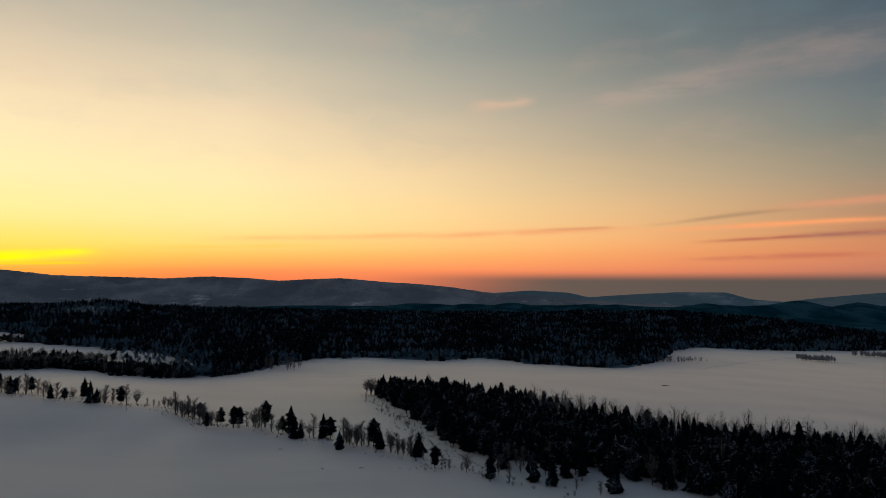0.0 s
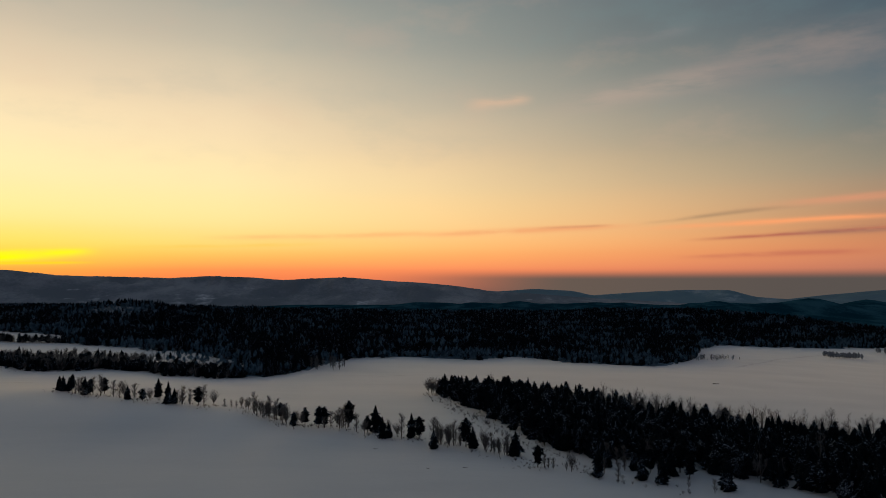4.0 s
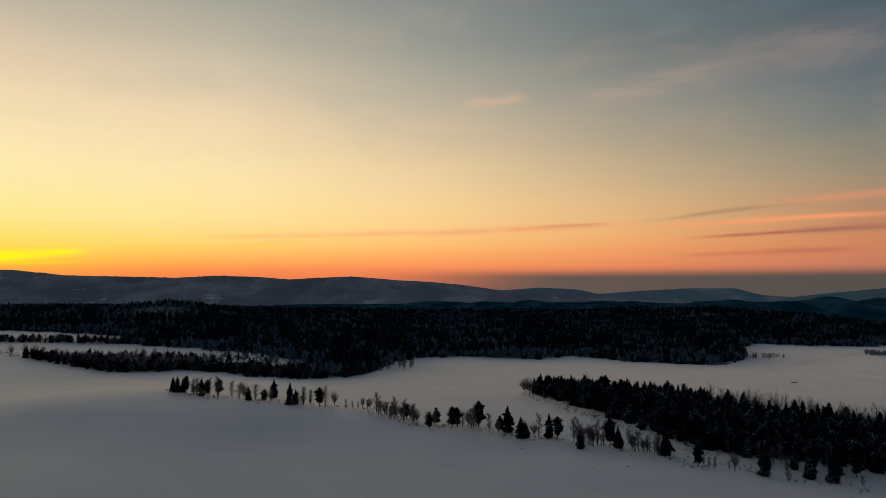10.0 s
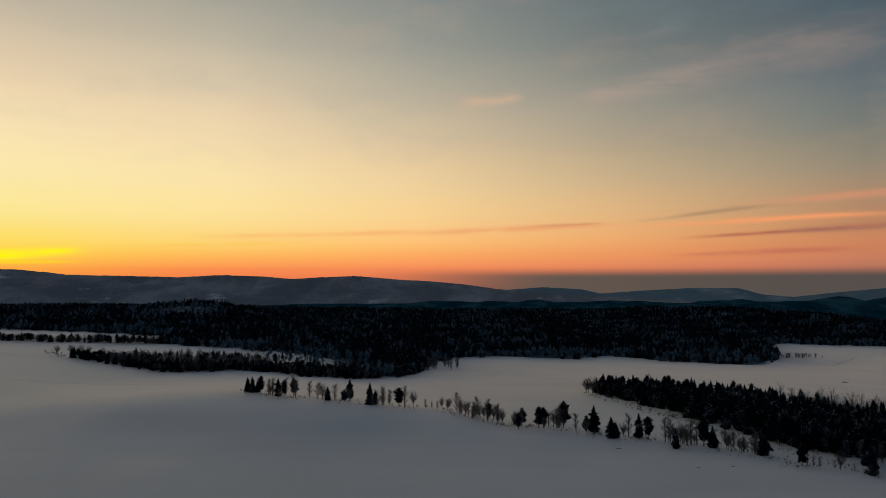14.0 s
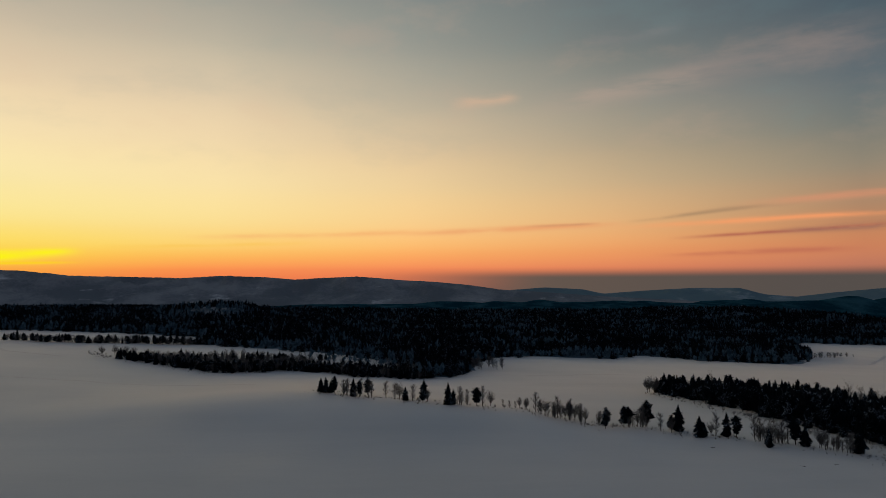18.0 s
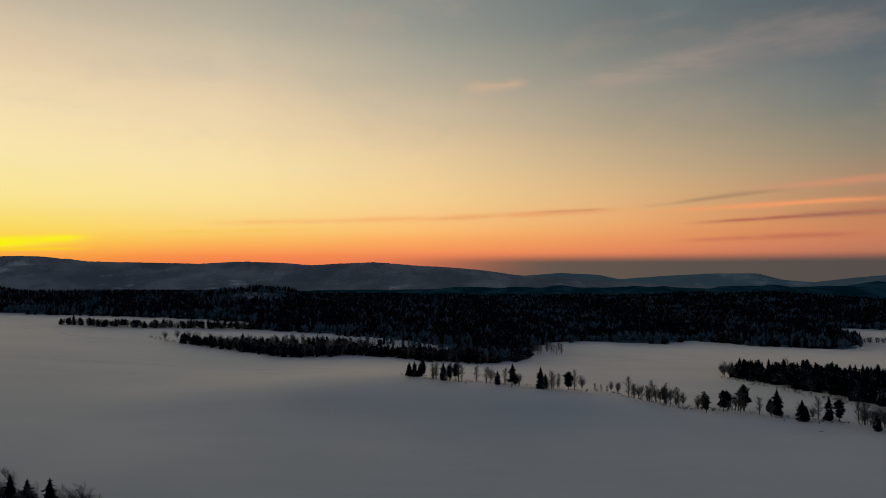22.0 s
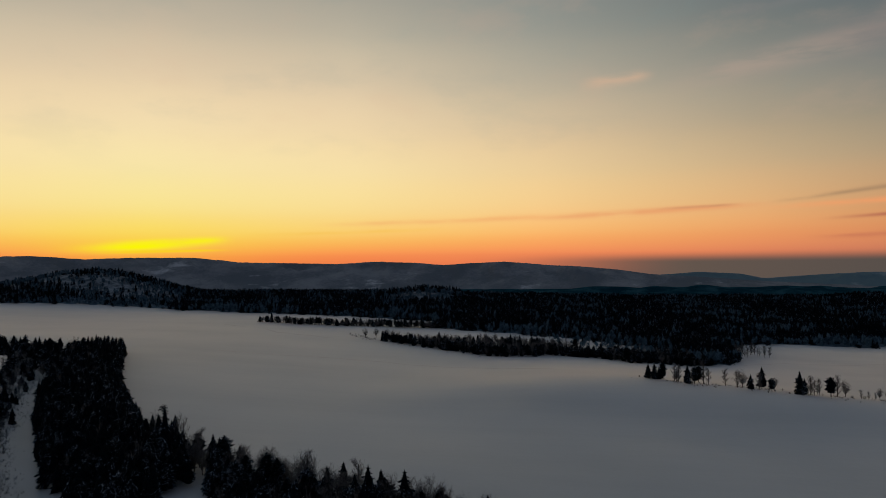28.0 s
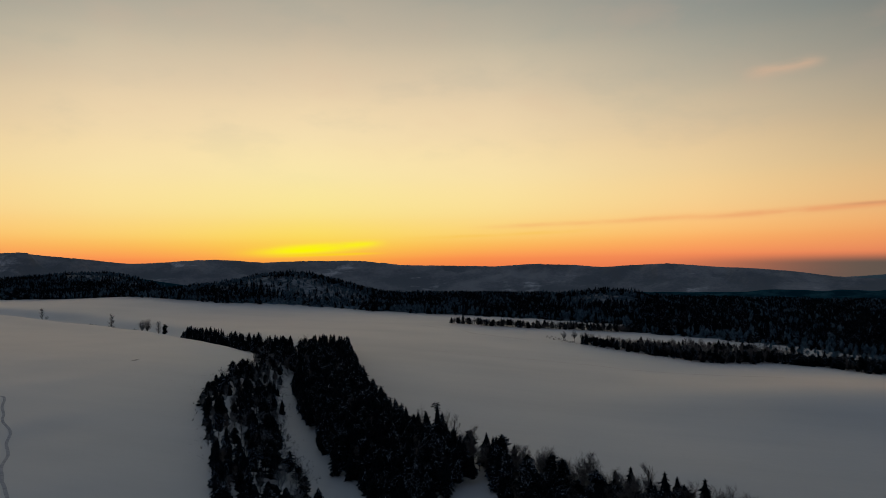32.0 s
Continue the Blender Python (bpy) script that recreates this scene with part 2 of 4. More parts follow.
def needle_material():
    m, n = material("conifer_needles")
    place = n.add("ShaderNodeTexCoord").outputs["Object"]
    geo = n.add("ShaderNodeNewGeometry")
    which = n.add("ShaderNodeObjectInfo").outputs["Random"]
    up = n.add("ShaderNodeSeparateXYZ", geo.outputs["Normal"]).outputs[2]
    fleck = n.noise(n.add("ShaderNodeMapping", place, n.add("ShaderNodeCombineXYZ", which, which, 0.0).outputs[0], (0, 0, 0), (1, 1, 0.7)).outputs[0], 2.6, 2.0, 0.6)
    broad = n.noise(geo.outputs["Position"], 0.16, 2.0, 0.5)
    caught = n.math("MULTIPLY", n.math("MULTIPLY", n.span(fleck, 0.57, 0.63), n.span(broad, 0.49, 0.62)), n.span(up, 0.2, 0.5))
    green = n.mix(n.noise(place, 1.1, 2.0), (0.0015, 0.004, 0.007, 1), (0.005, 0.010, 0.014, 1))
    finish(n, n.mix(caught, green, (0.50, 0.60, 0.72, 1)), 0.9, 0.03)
    return m


def plain_material(name, a, b, scale, rough=0.85, gloss=0.15):
    m, n = material(name)
    place = n.add("ShaderNodeTexCoord").outputs["Object"]
    g = n.noise(place, scale, 4.0, 0.65)
    finish(n, n.mix(n.span(g, 0.35, 0.65), a, b), rough, gloss, g, 0.4, 0.03)
    return m


SNOW = snow_material()
# teal of the distant haze is painted into the woodland colour
HILLS = hill_forest_material("hazed_far_woodland", (0.004, 0.044, 0.066, 1), (0.04, 0.125, 0.16, 1), 0.42, 0.66, 0.012)
# paler and bluer than woods: aerial haze put into both tones
PLATEAU = hill_forest_material("hazed_plateau_slopes", (0.20, 0.29, 0.32, 1), (0.34, 0.42, 0.45, 1), 0.5, 0.75, 0.0045, (0.42, 0.49, 0.52, 1))
# grey haze tint mixed into the forest tones; the snow clearings are real
RANGE = hill_forest_material("hazed_mountain_slopes", (0.22, 0.238, 0.255, 1), (0.40, 0.40, 0.41, 1), 0.42, 0.66, 0.0040, (0.82, 0.80, 0.80, 1))
NEEDLES = needle_material()
BARK = plain_material("conifer_bark", (0.03, 0.022, 0.018, 1), (0.075, 0.055, 0.042, 1), 6.0)
PALE_BARK = plain_material("birch_bark", (0.05, 0.045, 0.042, 1), (0.17, 0.16, 0.15, 1), 3.0)
TWIGS = plain_material("bare_twigs", (0.06, 0.056, 0.056, 1), (0.19, 0.18, 0.175, 1), 1.5)
FROST = plain_material("hoar_frosted_twigs", (0.012, 0.040, 0.062, 1), (0.12, 0.20, 0.26, 1), 0.25)
RIME = plain_material("rime_on_twigs", (0.10, 0.115, 0.125, 1), (0.30, 0.32, 0.335, 1), 1.2)
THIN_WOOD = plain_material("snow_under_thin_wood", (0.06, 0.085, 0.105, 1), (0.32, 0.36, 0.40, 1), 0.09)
HEDGE = plain_material("frosted_far_twigs", (0.20, 0.205, 0.21, 1), (0.42, 0.42, 0.42, 1), 0.6)
WEEDS = plain_material("dry_stalks", (0.06, 0.05, 0.045, 1), (0.17, 0.145, 0.125, 1), 2.0)
# snow under the trees, with their shade painted in as dark blue
SHADED_FLOOR = plain_material("shaded_forest_floor", (0.035, 0.072, 0.10, 1), (0.17, 0.26, 0.34, 1), 0.12)
TRACKED = plain_material("old_tracks_in_snow", (0.70, 0.70, 0.705, 1), (0.79, 0.79, 0.79, 1), 0.15, 0.5, 0.5)
PACKED = plain_material("trodden_snow", (0.36, 0.37, 0.41, 1), (0.52, 0.53, 0.56, 1), 0.6, 0.6, 0.4)
WOOD = plain_material("weathered_wood", (0.05, 0.04, 0.035, 1), (0.13, 0.11, 0.10, 1), 2.5)


# ---- the lie of the land ----
# swells and hollows: x, y, radius, height
SWELLS = [
    (-900, 600, 260, -4.1), (-600, 650, 220, -1.6), (0, 650, 220, -17.2), (300, 700, 220, 4.7), (600, 700, 300, -22.2), (-620, 300, 200, 10.5),
    (-350, 300, 200, -6.3), (-50, 320, 200, 9.0), (250, 300, 250, -15.0), (-985, 1000, 88, 41.0), (-475, 1000, 66, 24.0), (-200, 1300, 330, -10.0),
    (500, 1050, 280, -21.0), (-650, 1250, 300, 5.0), (-150, 0, 300, -23.2), (-700, -50, 300, -15.6), (-1660, 1190, 180, 56.0), (-420, 480, 160, -3.0),
    (-140, 480, 160, -3.1), (100, 480, 200, 9.0), (-1130, 800, 150, 9.0), (-250, 400, 70, 6.5), (800, 1300, 200, -15.4), (430, 1440, 150, 7.0), (640, 1350, 110, 13.0),
    (-1200, 960, 85, 9.0), (-1090, 1015, 70, 6.0), (-1420, 1050, 80, 5.0),
]
# wooded ridges beyond: x, y, half length, half depth, height
RIDGES = [
    (920, 1800, 330, 120, 34), (820, 2150, 420, 110, 25), (420, 2560, 420, 120, 22), (1500, 2300, 600, 180, 40), (420, 1460, 230, 90, 9),
    (-1000, 2600, 900, 250, 16), (390, 3000, 700, 140, 24), (-300, 3200, 900, 200, 14), (-2200, 1700, 400, 260, 50), (1250, 1350, 260, 120, 24),
]
GULLY = [(-380, 130), (-425, 168), (-455, 196), (-482, 222), (-503, 250), (-536, 300), (-570, 360), (-606, 408), (-640, 428), (-700, 458), (-790, 506), (-900, 550), (-1060, 600),
         (-1300, 640)]
# front of the great forest: x, y
FRONT = [(-3000, 600), (-1433, 819), (-1354, 852), (-1200, 850), (-1076, 815), (-985, 806), (-913, 829), (-825, 853), (-740, 843), (-641, 824), (-543, 806), (-430, 768), (-409, 699), (-352, 688),
         (-287, 668), (-234, 640), (-199, 589), (-191, 514), (-169, 527), (-151, 563), (-145, 612), (-136, 650), (-121, 685), (-80, 709), (-29, 708), (-4, 700), (36, 737),
         (68, 723), (77, 687), (114, 678), (156, 662), (177, 676), (208, 727), (240, 785), (300, 940), (361, 1035), (440, 1050), (665, 1085), (1000, 1050), (3000, 700)]
FX, FY = np.array(FRONT, float).T


def segment_gap(x, y, line):
    """Distance from points to a polyline, and the share of the way along it."""
    best, where = np.full(np.shape(x), 1e9), np.zeros(np.shape(x))
    for i, (a, b) in enumerate(zip(line, line[1:])):
        ex, ey = b[0] - a[0], b[1] - a[1]
        s = np.clip(((x - a[0]) * ex + (y - a[1]) * ey) / (ex * ex + ey * ey), 0, 1)
        d = np.hypot(x - a[0] - s * ex, y - a[1] - s * ey)
        where = np.where(d < best, i + s, where)
        best = np.minimum(best, d)
    return best, where


def ripple(x, y, size, seed):
    """Smooth rolling unevenness, about -1 to 1."""
    r = np.random.RandomState(seed)
    total = np.zeros(np.shape(x))
    for k in range(7):
        a, p, f = r.uniform(0, 6.283), r.uniform(0, 6.283), r.uniform(0.6, 1.9) / size
        total += np.sin((x * np.cos(a) + y * np.sin(a)) * 6.283 * f + p)
    return total / 3.5


def land(x, y):
    x, y = np.asarray(x, float), np.asarray(y, float)
    z = 20.3 - 0.0138 * x
    for cx, cy, r, h in SWELLS:
        z = z + h * np.exp(-((x - cx) ** 2 + (y - cy) ** 2) / (2 * r * r))
    z = z + 0.35 * ripple(x, y, 90, 3)
    gap, where = segment_gap(x, y, GULLY)
    z = z - np.interp(where, [0, 6, 8, 13], [6.0, 6.0, 8.0, 7.0]) * np.exp(-(gap / np.interp(where, [6, 8], [16.0, 22.0])) ** 2)
    beyond = np.interp(-x, [640, 700, 790, 900, 1060, 1300], [428, 458, 506, 550, 600, 640])
    z = z + np.interp(-x, [630, 700, 790, 900, 1060, 1400], [0, 2.0, 2.4, 2.6, 1.2, 0.6]) * np.exp(-((y - beyond + 40) / 26.0) ** 2)
    z = z + 0.12 * ripple(x, y, 34, 4)
    # low swell that carries the tree row
    along = np.interp(x, [-246, -222, -192, -160, -136, -118, -103, -82], [388, 375, 362, 361, 358, 345, 328, 333])
    z = z + np.interp(x, [-400, -300, -240, -190, -160, -138, -124, -104, -90, -75], [0, 4.0, 5.3, 6.0, 4.8, 4.6, 2.5, 2.7, 1.6, 0]) * np.exp(-((y - along + 12) / 45.0) ** 2)
    # beyond the near country the plain lies low, with wooded ridges on it
    far = np.clip((np.hypot(x + 160, y) - 1720) / 800, 0, 1)
    far = far * far * (3 - 2 * far)
    z = z * (1 - far) + (-14 + 5 * ripple(x, y, 700, 5)) * far
    for cx, cy, a, b, h in RIDGES:
        z = z + h * np.exp(-((x - cx) / a) ** 2 - ((y - cy) / b) ** 2) * (1 + 0.25 * ripple(x, y, 260, 8))
    return z


def tree_limit(x, y):
    """How far out the forest is built tree by tree; beyond it the slopes are wooded by their surface."""
    az = np.degrees(np.arctan2(x + 160, y))
    return np.interp(az, [-62, -52, -47, -10, 5, 20, 42], [2050, 2050, 1650, 1620, 1620, 1620, 1600])


def inside(x, y, ring):
    hit = np.zeros(np.shape(x), bool)
    for (x0, y0), (x1, y1) in zip(ring, (*ring[1:], ring[0])):
        cross = ((y0 > y) != (y1 > y)) & (x < (x1 - x0) * (y - y0) / ((y1 - y0) or 1e-9) + x0)
        hit ^= cross
    return hit


def thin_wood(x, y):
    """Share of open, frosted birch growth on the hills within the forest."""
    hill = 1.25 * np.exp(-((x + 950) / 175) ** 2 - ((y - 945) / 62) ** 2) + 1.1 * np.exp(-((x + 490) / 62) ** 2 - ((y - 962) / 34) ** 2)
    hill = hill + 1.15 * np.exp(-((x + 1600) / 190) ** 2 - ((y - 1110) / 70) ** 2)
    return hill * (1 + 0.35 * ripple(x, y, 55, 71))


# open scrubby slope at the forest's corner
SLOPE = [(-312, 668), (-290, 680), (-265, 668), (-226, 630), (-200, 598), (-192, 576), (-234, 570), (-262, 588), (-280, 606), (-296, 640)]


def front(x):
    return np.interp(x, FX, FY)


def sheet(name, verts, faces, mats, which=None, smooth=True):
    me = bpy.data.meshes.new(name)
    me.from_pydata(verts, [], faces)
    for m in mats:
        me.materials.append(m)
    if which is not None:
        me.polygons.foreach_set("material_index", np.asarray(which, np.int32))
    me.polygons.foreach_set("use_smooth", np.full(len(me.polygons), smooth))
    me.update()
    return me


def spread(lo, fine_lo, fine_hi, hi, step, growth):
    mid = list(np.arange(fine_lo, fine_hi + 0.1, step))
    up, s = [mid[-1]], step
    while up[-1] < hi:
        s *= growth
        up.append(up[-1] + s)
    down, s = [mid[0]], step
    while down[-1] > lo:
        s *= growth
        down.append(down[-1] - s)
    return np.array(down[:0:-1] + mid + up[1:])


gx = spread(-5200, -720, 330, 5200, 7.0, 1.035)
gy = spread(-5200, 120, 820, 5200, 7.0, 1.035)
GXX, GYY = np.meshgrid(gx, gy)
GZZ = land(GXX, GYY)
nx, ny = len(gx), len(gy)
ii, jj = np.meshgrid(np.arange(nx - 1), np.arange(ny - 1))
a = (jj * nx + ii).ravel()
quads = np.stack([a, a + 1, a + 1 + nx, a + nx], 1)
cx, cy = (GXX[:-1, :-1] + GXX[1:, 1:]).ravel() / 2, (GYY[:-1, :-1] + GYY[1:, 1:]).ravel() / 2
# 0 open snow, 1 hazed far woods, 2 snow painted dark as tree shade
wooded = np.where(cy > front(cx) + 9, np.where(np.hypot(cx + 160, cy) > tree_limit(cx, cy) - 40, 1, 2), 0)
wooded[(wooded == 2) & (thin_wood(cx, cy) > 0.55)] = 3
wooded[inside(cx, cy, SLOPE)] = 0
ground = new("ground", sheet("ground", np.stack([GXX, GYY, GZZ], -1).reshape(-1, 3).tolist(), quads.tolist(), [SNOW, HILLS, SHADED_FLOOR, THIN_WOOD], wooded))
tagged(ground, "rolling snow-covered farmland running into dark wooded country", "ground", kind="structure")


# ---- mountain ranges along the horizon ----
def mountain_range(name, radius, depth, crest, seed, rough, label, mat):
    """A long ridge round the horizon: crest gives azimuth and height of its skyline."""
    ca, ch = np.array(crest, float).T
    az = np.radians(np.arange(ca[0], ca[-1] + 0.01, 0.16))
    rows = 26
    u = np.linspace(-1, 1, rows)
    A, U = np.meshgrid(az, u)
    smooth_crest = np.interp(np.degrees(az), ca, ch)
    kernel = np.array([1, 2, 3, 2, 1]) / 9
    smooth_crest = np.convolve(np.pad(smooth_crest, 2, mode="edge"), kernel, "valid")
    R = radius + depth * U
    X, Y = -160 + R * np.sin(A), R * np.cos(A)
    shape = np.where(U < 0, (1 + U) ** 1.15, 1 - U * U * 0.9)
    spurs = ripple(X, Y, 330, seed) * 0.2 + ripple(X, Y, 120, seed + 1) * 0.09
    Z = -22 + (smooth_crest[None, :] + 22) * np.clip(shape * (1 + spurs * (1 - np.abs(1 - shape) * 0.0) * (shape < 0.985)), 0, 1.0)
    Z = Z + rough * ripple(X, Y, 38, seed + 2) * shape + 0.3 * rough * np.random.RandomState(seed).uniform(-1, 1, Z.shape) * shape
    na = len(az)
    i, j = np.meshgrid(np.arange(na - 1), np.arange(rows - 1))
    b = (j * na + i).ravel()
    faces = np.stack([b, b + 1, b + 1 + na, b + na], 1)
    ob = new(name, sheet(name, np.stack([X, Y, Z], -1).reshape(-1, 3).tolist(), faces.tolist(), [mat]))
    return tagged(ob, label, "mountains", kind="structure")


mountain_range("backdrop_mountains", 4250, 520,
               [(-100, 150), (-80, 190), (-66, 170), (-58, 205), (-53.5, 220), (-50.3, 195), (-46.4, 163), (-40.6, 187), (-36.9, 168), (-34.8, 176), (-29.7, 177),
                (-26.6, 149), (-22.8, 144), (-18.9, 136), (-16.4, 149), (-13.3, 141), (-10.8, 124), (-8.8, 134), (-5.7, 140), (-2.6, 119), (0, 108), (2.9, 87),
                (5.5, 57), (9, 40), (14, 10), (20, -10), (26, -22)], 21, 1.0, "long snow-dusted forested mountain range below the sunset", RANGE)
# the two farther ridges carry their haze in the material colour
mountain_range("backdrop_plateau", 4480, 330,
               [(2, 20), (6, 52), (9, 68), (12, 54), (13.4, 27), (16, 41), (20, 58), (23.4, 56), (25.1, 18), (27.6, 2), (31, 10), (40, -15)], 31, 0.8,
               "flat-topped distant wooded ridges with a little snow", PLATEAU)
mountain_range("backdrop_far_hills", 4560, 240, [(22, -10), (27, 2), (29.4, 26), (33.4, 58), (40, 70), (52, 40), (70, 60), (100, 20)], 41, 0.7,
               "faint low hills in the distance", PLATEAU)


# ---- tree kinds ----
def add_tube(verts, faces, p, q, r0, r1, sides=5):
    """A tapered stem from p to q."""
    p, q = Vector(p), Vector(q)
    d = (q - p).normalized()
    s = d.orthogonal().normalized()
    t = d.cross(s)
    base = len(verts)
    for c, r in ((p, r0), (q, r1)):
        for k in range(sides):
            an = 6.28319 * k / sides
            verts.append(tuple(c + s * (r * math.cos(an)) + t * (r * math.sin(an))))
    for k in range(sides):
        m = (k + 1) % sides
        faces.append((base + k, base + m, base + sides + m, base + sides + k))


def conifer_crown(rng, h, wide, sprays, form):
    """Drooping sprays, each a folded blade, winding up round a ragged dense core."""
    verts, faces = [], []
    low = {"spruce": 0.07, "pine": 0.2, "fir": 0.05, "spire": 0.06}[form]
    lean = rng.uniform(0, 6.28)
    whorls = {"spruce": 15, "fir": 13, "pine": 13, "spire": 17}[form]
    uneven = [rng.uniform(0.64, 1.14) for _ in range(whorls + 2)]

    def girth(u, an):
        if form == "spruce":
            body = min(1.0, 1.7 * (1 - u)) ** 0.82 * (0.76 + 0.22 * min(1.0, u / 0.16))
        elif form == "fir":
            body = min(1.0, 1.9 * (1 - u)) ** 0.72 * (0.84 + 0.16 * min(1.0, u / 0.12))
        elif form == "spire":
            body = (1 - u / 0.86) ** 0.9 + 0.1 if u < 0.8 else 0.2 + 0.28 * math.sin((u - 0.8) / 0.2 * 3.1)
        else:
            body = 0.72 + 0.93 * u if u < 0.3 else math.sqrt(max(0.0, 1 - ((u - 0.3) / 0.72) ** 2)) * (1 - 0.12 * (u - 0.3))
        lump = 0.17 if form == "pine" else 0.11
        return wide * uneven[int(u * whorls)] * body * (1 + lump * math.sin(2 * an + lean + 5 * u) + lump * math.sin(an - 2 * lean + 13 * u)) + 0.05 * wide

    for i in range(sprays):
        u = 1 - (1 - (i + rng.uniform(-0.5, 0.5)) / sprays)
        u = min(max(1 - (1 - max(u, 0)) ** 0.85, 0), 0.985)
        if rng.random() < (0.3 if form == "pine" else 0.55):
            u = min((round(u * whorls) + rng.gauss(0, 0.16)) / whorls, 0.985)
        u = max(u, 0.0)
        an = 2.39996 * i + rng.uniform(-0.5, 0.5)
        r = girth(u, an) * rng.uniform(0.72, 1.16)
        zz = h * (low + (0.98 - low) * u)
        c, s = math.cos(an), math.sin(an)
        droop = {"spruce": 0.40, "fir": 0.30, "pine": 0.05, "spire": 0.35}[form] * r * rng.uniform(0.5, 1.3) - max(0.0, u - 0.55) * 0.7 * r
        width = (0.27 * r + 0.035 * wide) * rng.uniform(0.8, 1.3)
        r0, body = 0.25 * r, 0.1 * r + 0.012 * h * (1 - u)
        b = len(verts)
        verts += [(c * r0, s * r0, zz + 0.08 * r), (c * r * 0.66 - s * width, s * r * 0.66 + c * width, zz - droop * 0.6 - body),
                  (c * r, s * r, zz - droop), (c * r * 0.66 + s * width, s * r * 0.66 - c * width, zz - droop * 0.6 - body),
                  (c * r * 0.66, s * r * 0.66, zz - droop * 0.35 + 0.4 * body)]
        faces += [(b, b + 1, b + 4), (b, b + 4, b + 3), (b + 1, b + 2, b + 4), (b + 4, b + 2, b + 3)]
    b, k = len(verts), 6
    stages = (0.02, 0.28, 0.55, 0.8)
    for q, u in enumerate(stages):
        for e in range(k):
            an = 6.28319 * (e + 0.5 * (q % 2)) / k
            rr = girth(u, an) * rng.uniform(0.42, 0.68)
            verts.append((rr * math.cos(an), rr * math.sin(an), h * (low + (0.98 - low) * u + rng.uniform(-0.03, 0.03))))
    verts.append((0, 0, h * 0.985))
    for q in range(len(stages) - 1):
        for e in range(k):
            p0, p1 = b + q * k + e, b + q * k + (e + 1) % k
            faces += [(p0, p1, p0 + k), (p1, p1 + k, p0 + k)]
    top = b + (len(stages) - 1) * k
    faces += [(top + e, top + (e + 1) % k, b + len(stages) * k) for e in range(k)]
    return verts, faces


def bare_tree(rng, h, wide, limbs, twigs_each, form):
    """Trunk with rising limbs, and a crown of fine bare twigs."""
    tv, tf, lv, lf, cv, cf = [], [], [], [], [], []
    fork = h * (0.2 if form != "birch" else 0.8)
    bend = (rng.uniform(-0.03, 0.03) * h, rng.uniform(-0.03, 0.03) * h)
    mid = (bend[0] * 0.5, bend[1] * 0.5, fork * 0.5)
    top = (bend[0], bend[1], fork)
    r = 0.014 * h + 0.04
    add_tube(tv, tf, (0, 0, -0.3), mid, r, r * 0.85, 6)
    add_tube(tv, tf, mid, top, r * 0.85, r * 0.55, 6)
    for i in range(limbs):
        an = 6.28319 * (i / limbs) * 2.6 + rng.uniform(-0.4, 0.4)
        if form == "birch":
            start = Vector((bend[0] * 0.7, bend[1] * 0.7, h * (0.07 + 0.69 * i / limbs)))
            reach = wide * rng.uniform(0.55, 1.0) * (0.62 + 0.9 * (i / limbs) - 1.15 * (i / limbs) ** 2)
            end = start + Vector((math.cos(an) * reach, math.sin(an) * reach, min(reach * rng.uniform(0.9, 1.7), h * 0.98 - start.z)))
        else:
            start = Vector(top) * rng.uniform(0.7, 1.0)
            phi = 1.4 * math.sqrt(rng.random())
            reach = wide * math.sin(phi) * rng.uniform(0.6, 0.85)
            end = start + Vector((math.cos(an) * reach, math.sin(an) * reach, (h - fork) * (0.22 + 0.62 * math.cos(phi))))
        add_tube(lv, lf, start, end, r * 0.26, r * 0.06, 3)
        for k in range(twigs_each):
            u = rng.uniform(0.12, 1.0) ** 0.8
            p = start.lerp(end, u)
            a2 = rng.uniform(0, 6.28)
            out = Vector((math.cos(a2), math.sin(a2), rng.uniform(0.4, 2.0))).normalized() * wide * rng.uniform(0.26, 0.58)
            q = p + out
            s = out.cross(Vector((rng.uniform(-1, 1), rng.uniform(-1, 1), 1))).normalized() * (0.006 + 0.0017 * h)
            b = len(cv)
            cv += [tuple(p - s), tuple(p + s), tuple(q)]
            cf.append((b, b + 1, b + 2))
            for _ in range(3):
                m = p.lerp(q, rng.uniform(0.3, 1.0))
                o = (out * 0.5 + Vector((rng.uniform(-1, 1), rng.uniform(-1, 1), rng.uniform(-0.4, 0.9))) * wide * 0.22)
                s2 = o.cross(Vector((0.3, 0.2, 1))).normalized() * (0.006 + 0.0017 * h)
                b = len(cv)
                cv += [tuple(m - s2), tuple(m + s2), tuple(m + o)]
                cf.append((b, b + 1, b + 2))
    return tv, tf, lv, lf, cv, cf


def part(name, me, parent, label=""):
    ob = new(name, me)
    ob.parent = parent
    if label:
        ob["label"] = label
    return ob


MASTERS = {}
FORMS = {}          # plain vertex and face lists of each kind, for the massed woods


def make_conifer(key, seed, h, wide, sprays, form, label):
    rng = random.Random(seed)
    root = new({"spruce": "spruce_tree", "fir": "fir_tree", "pine": "pine_tree", "spire": "fir_tree"}[form])
    tv, tf = [], []
    add_tube(tv, tf, (0, 0, -0.4), (0, 0, h * 0.55), 0.016 * h + 0.05, 0.009 * h, 7)
    add_tube(tv, tf, (0, 0, h * 0.55), (0, 0, h * 0.97), 0.009 * h, 0.02, 5)
    part("trunk", sheet("trunk", tv, tf, [BARK]), root)
    v, f = conifer_crown(rng, h, wide, sprays, form)
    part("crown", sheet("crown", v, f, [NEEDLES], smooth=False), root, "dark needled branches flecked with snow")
    tagged(root, label, "tree")
    MASTERS[key] = root


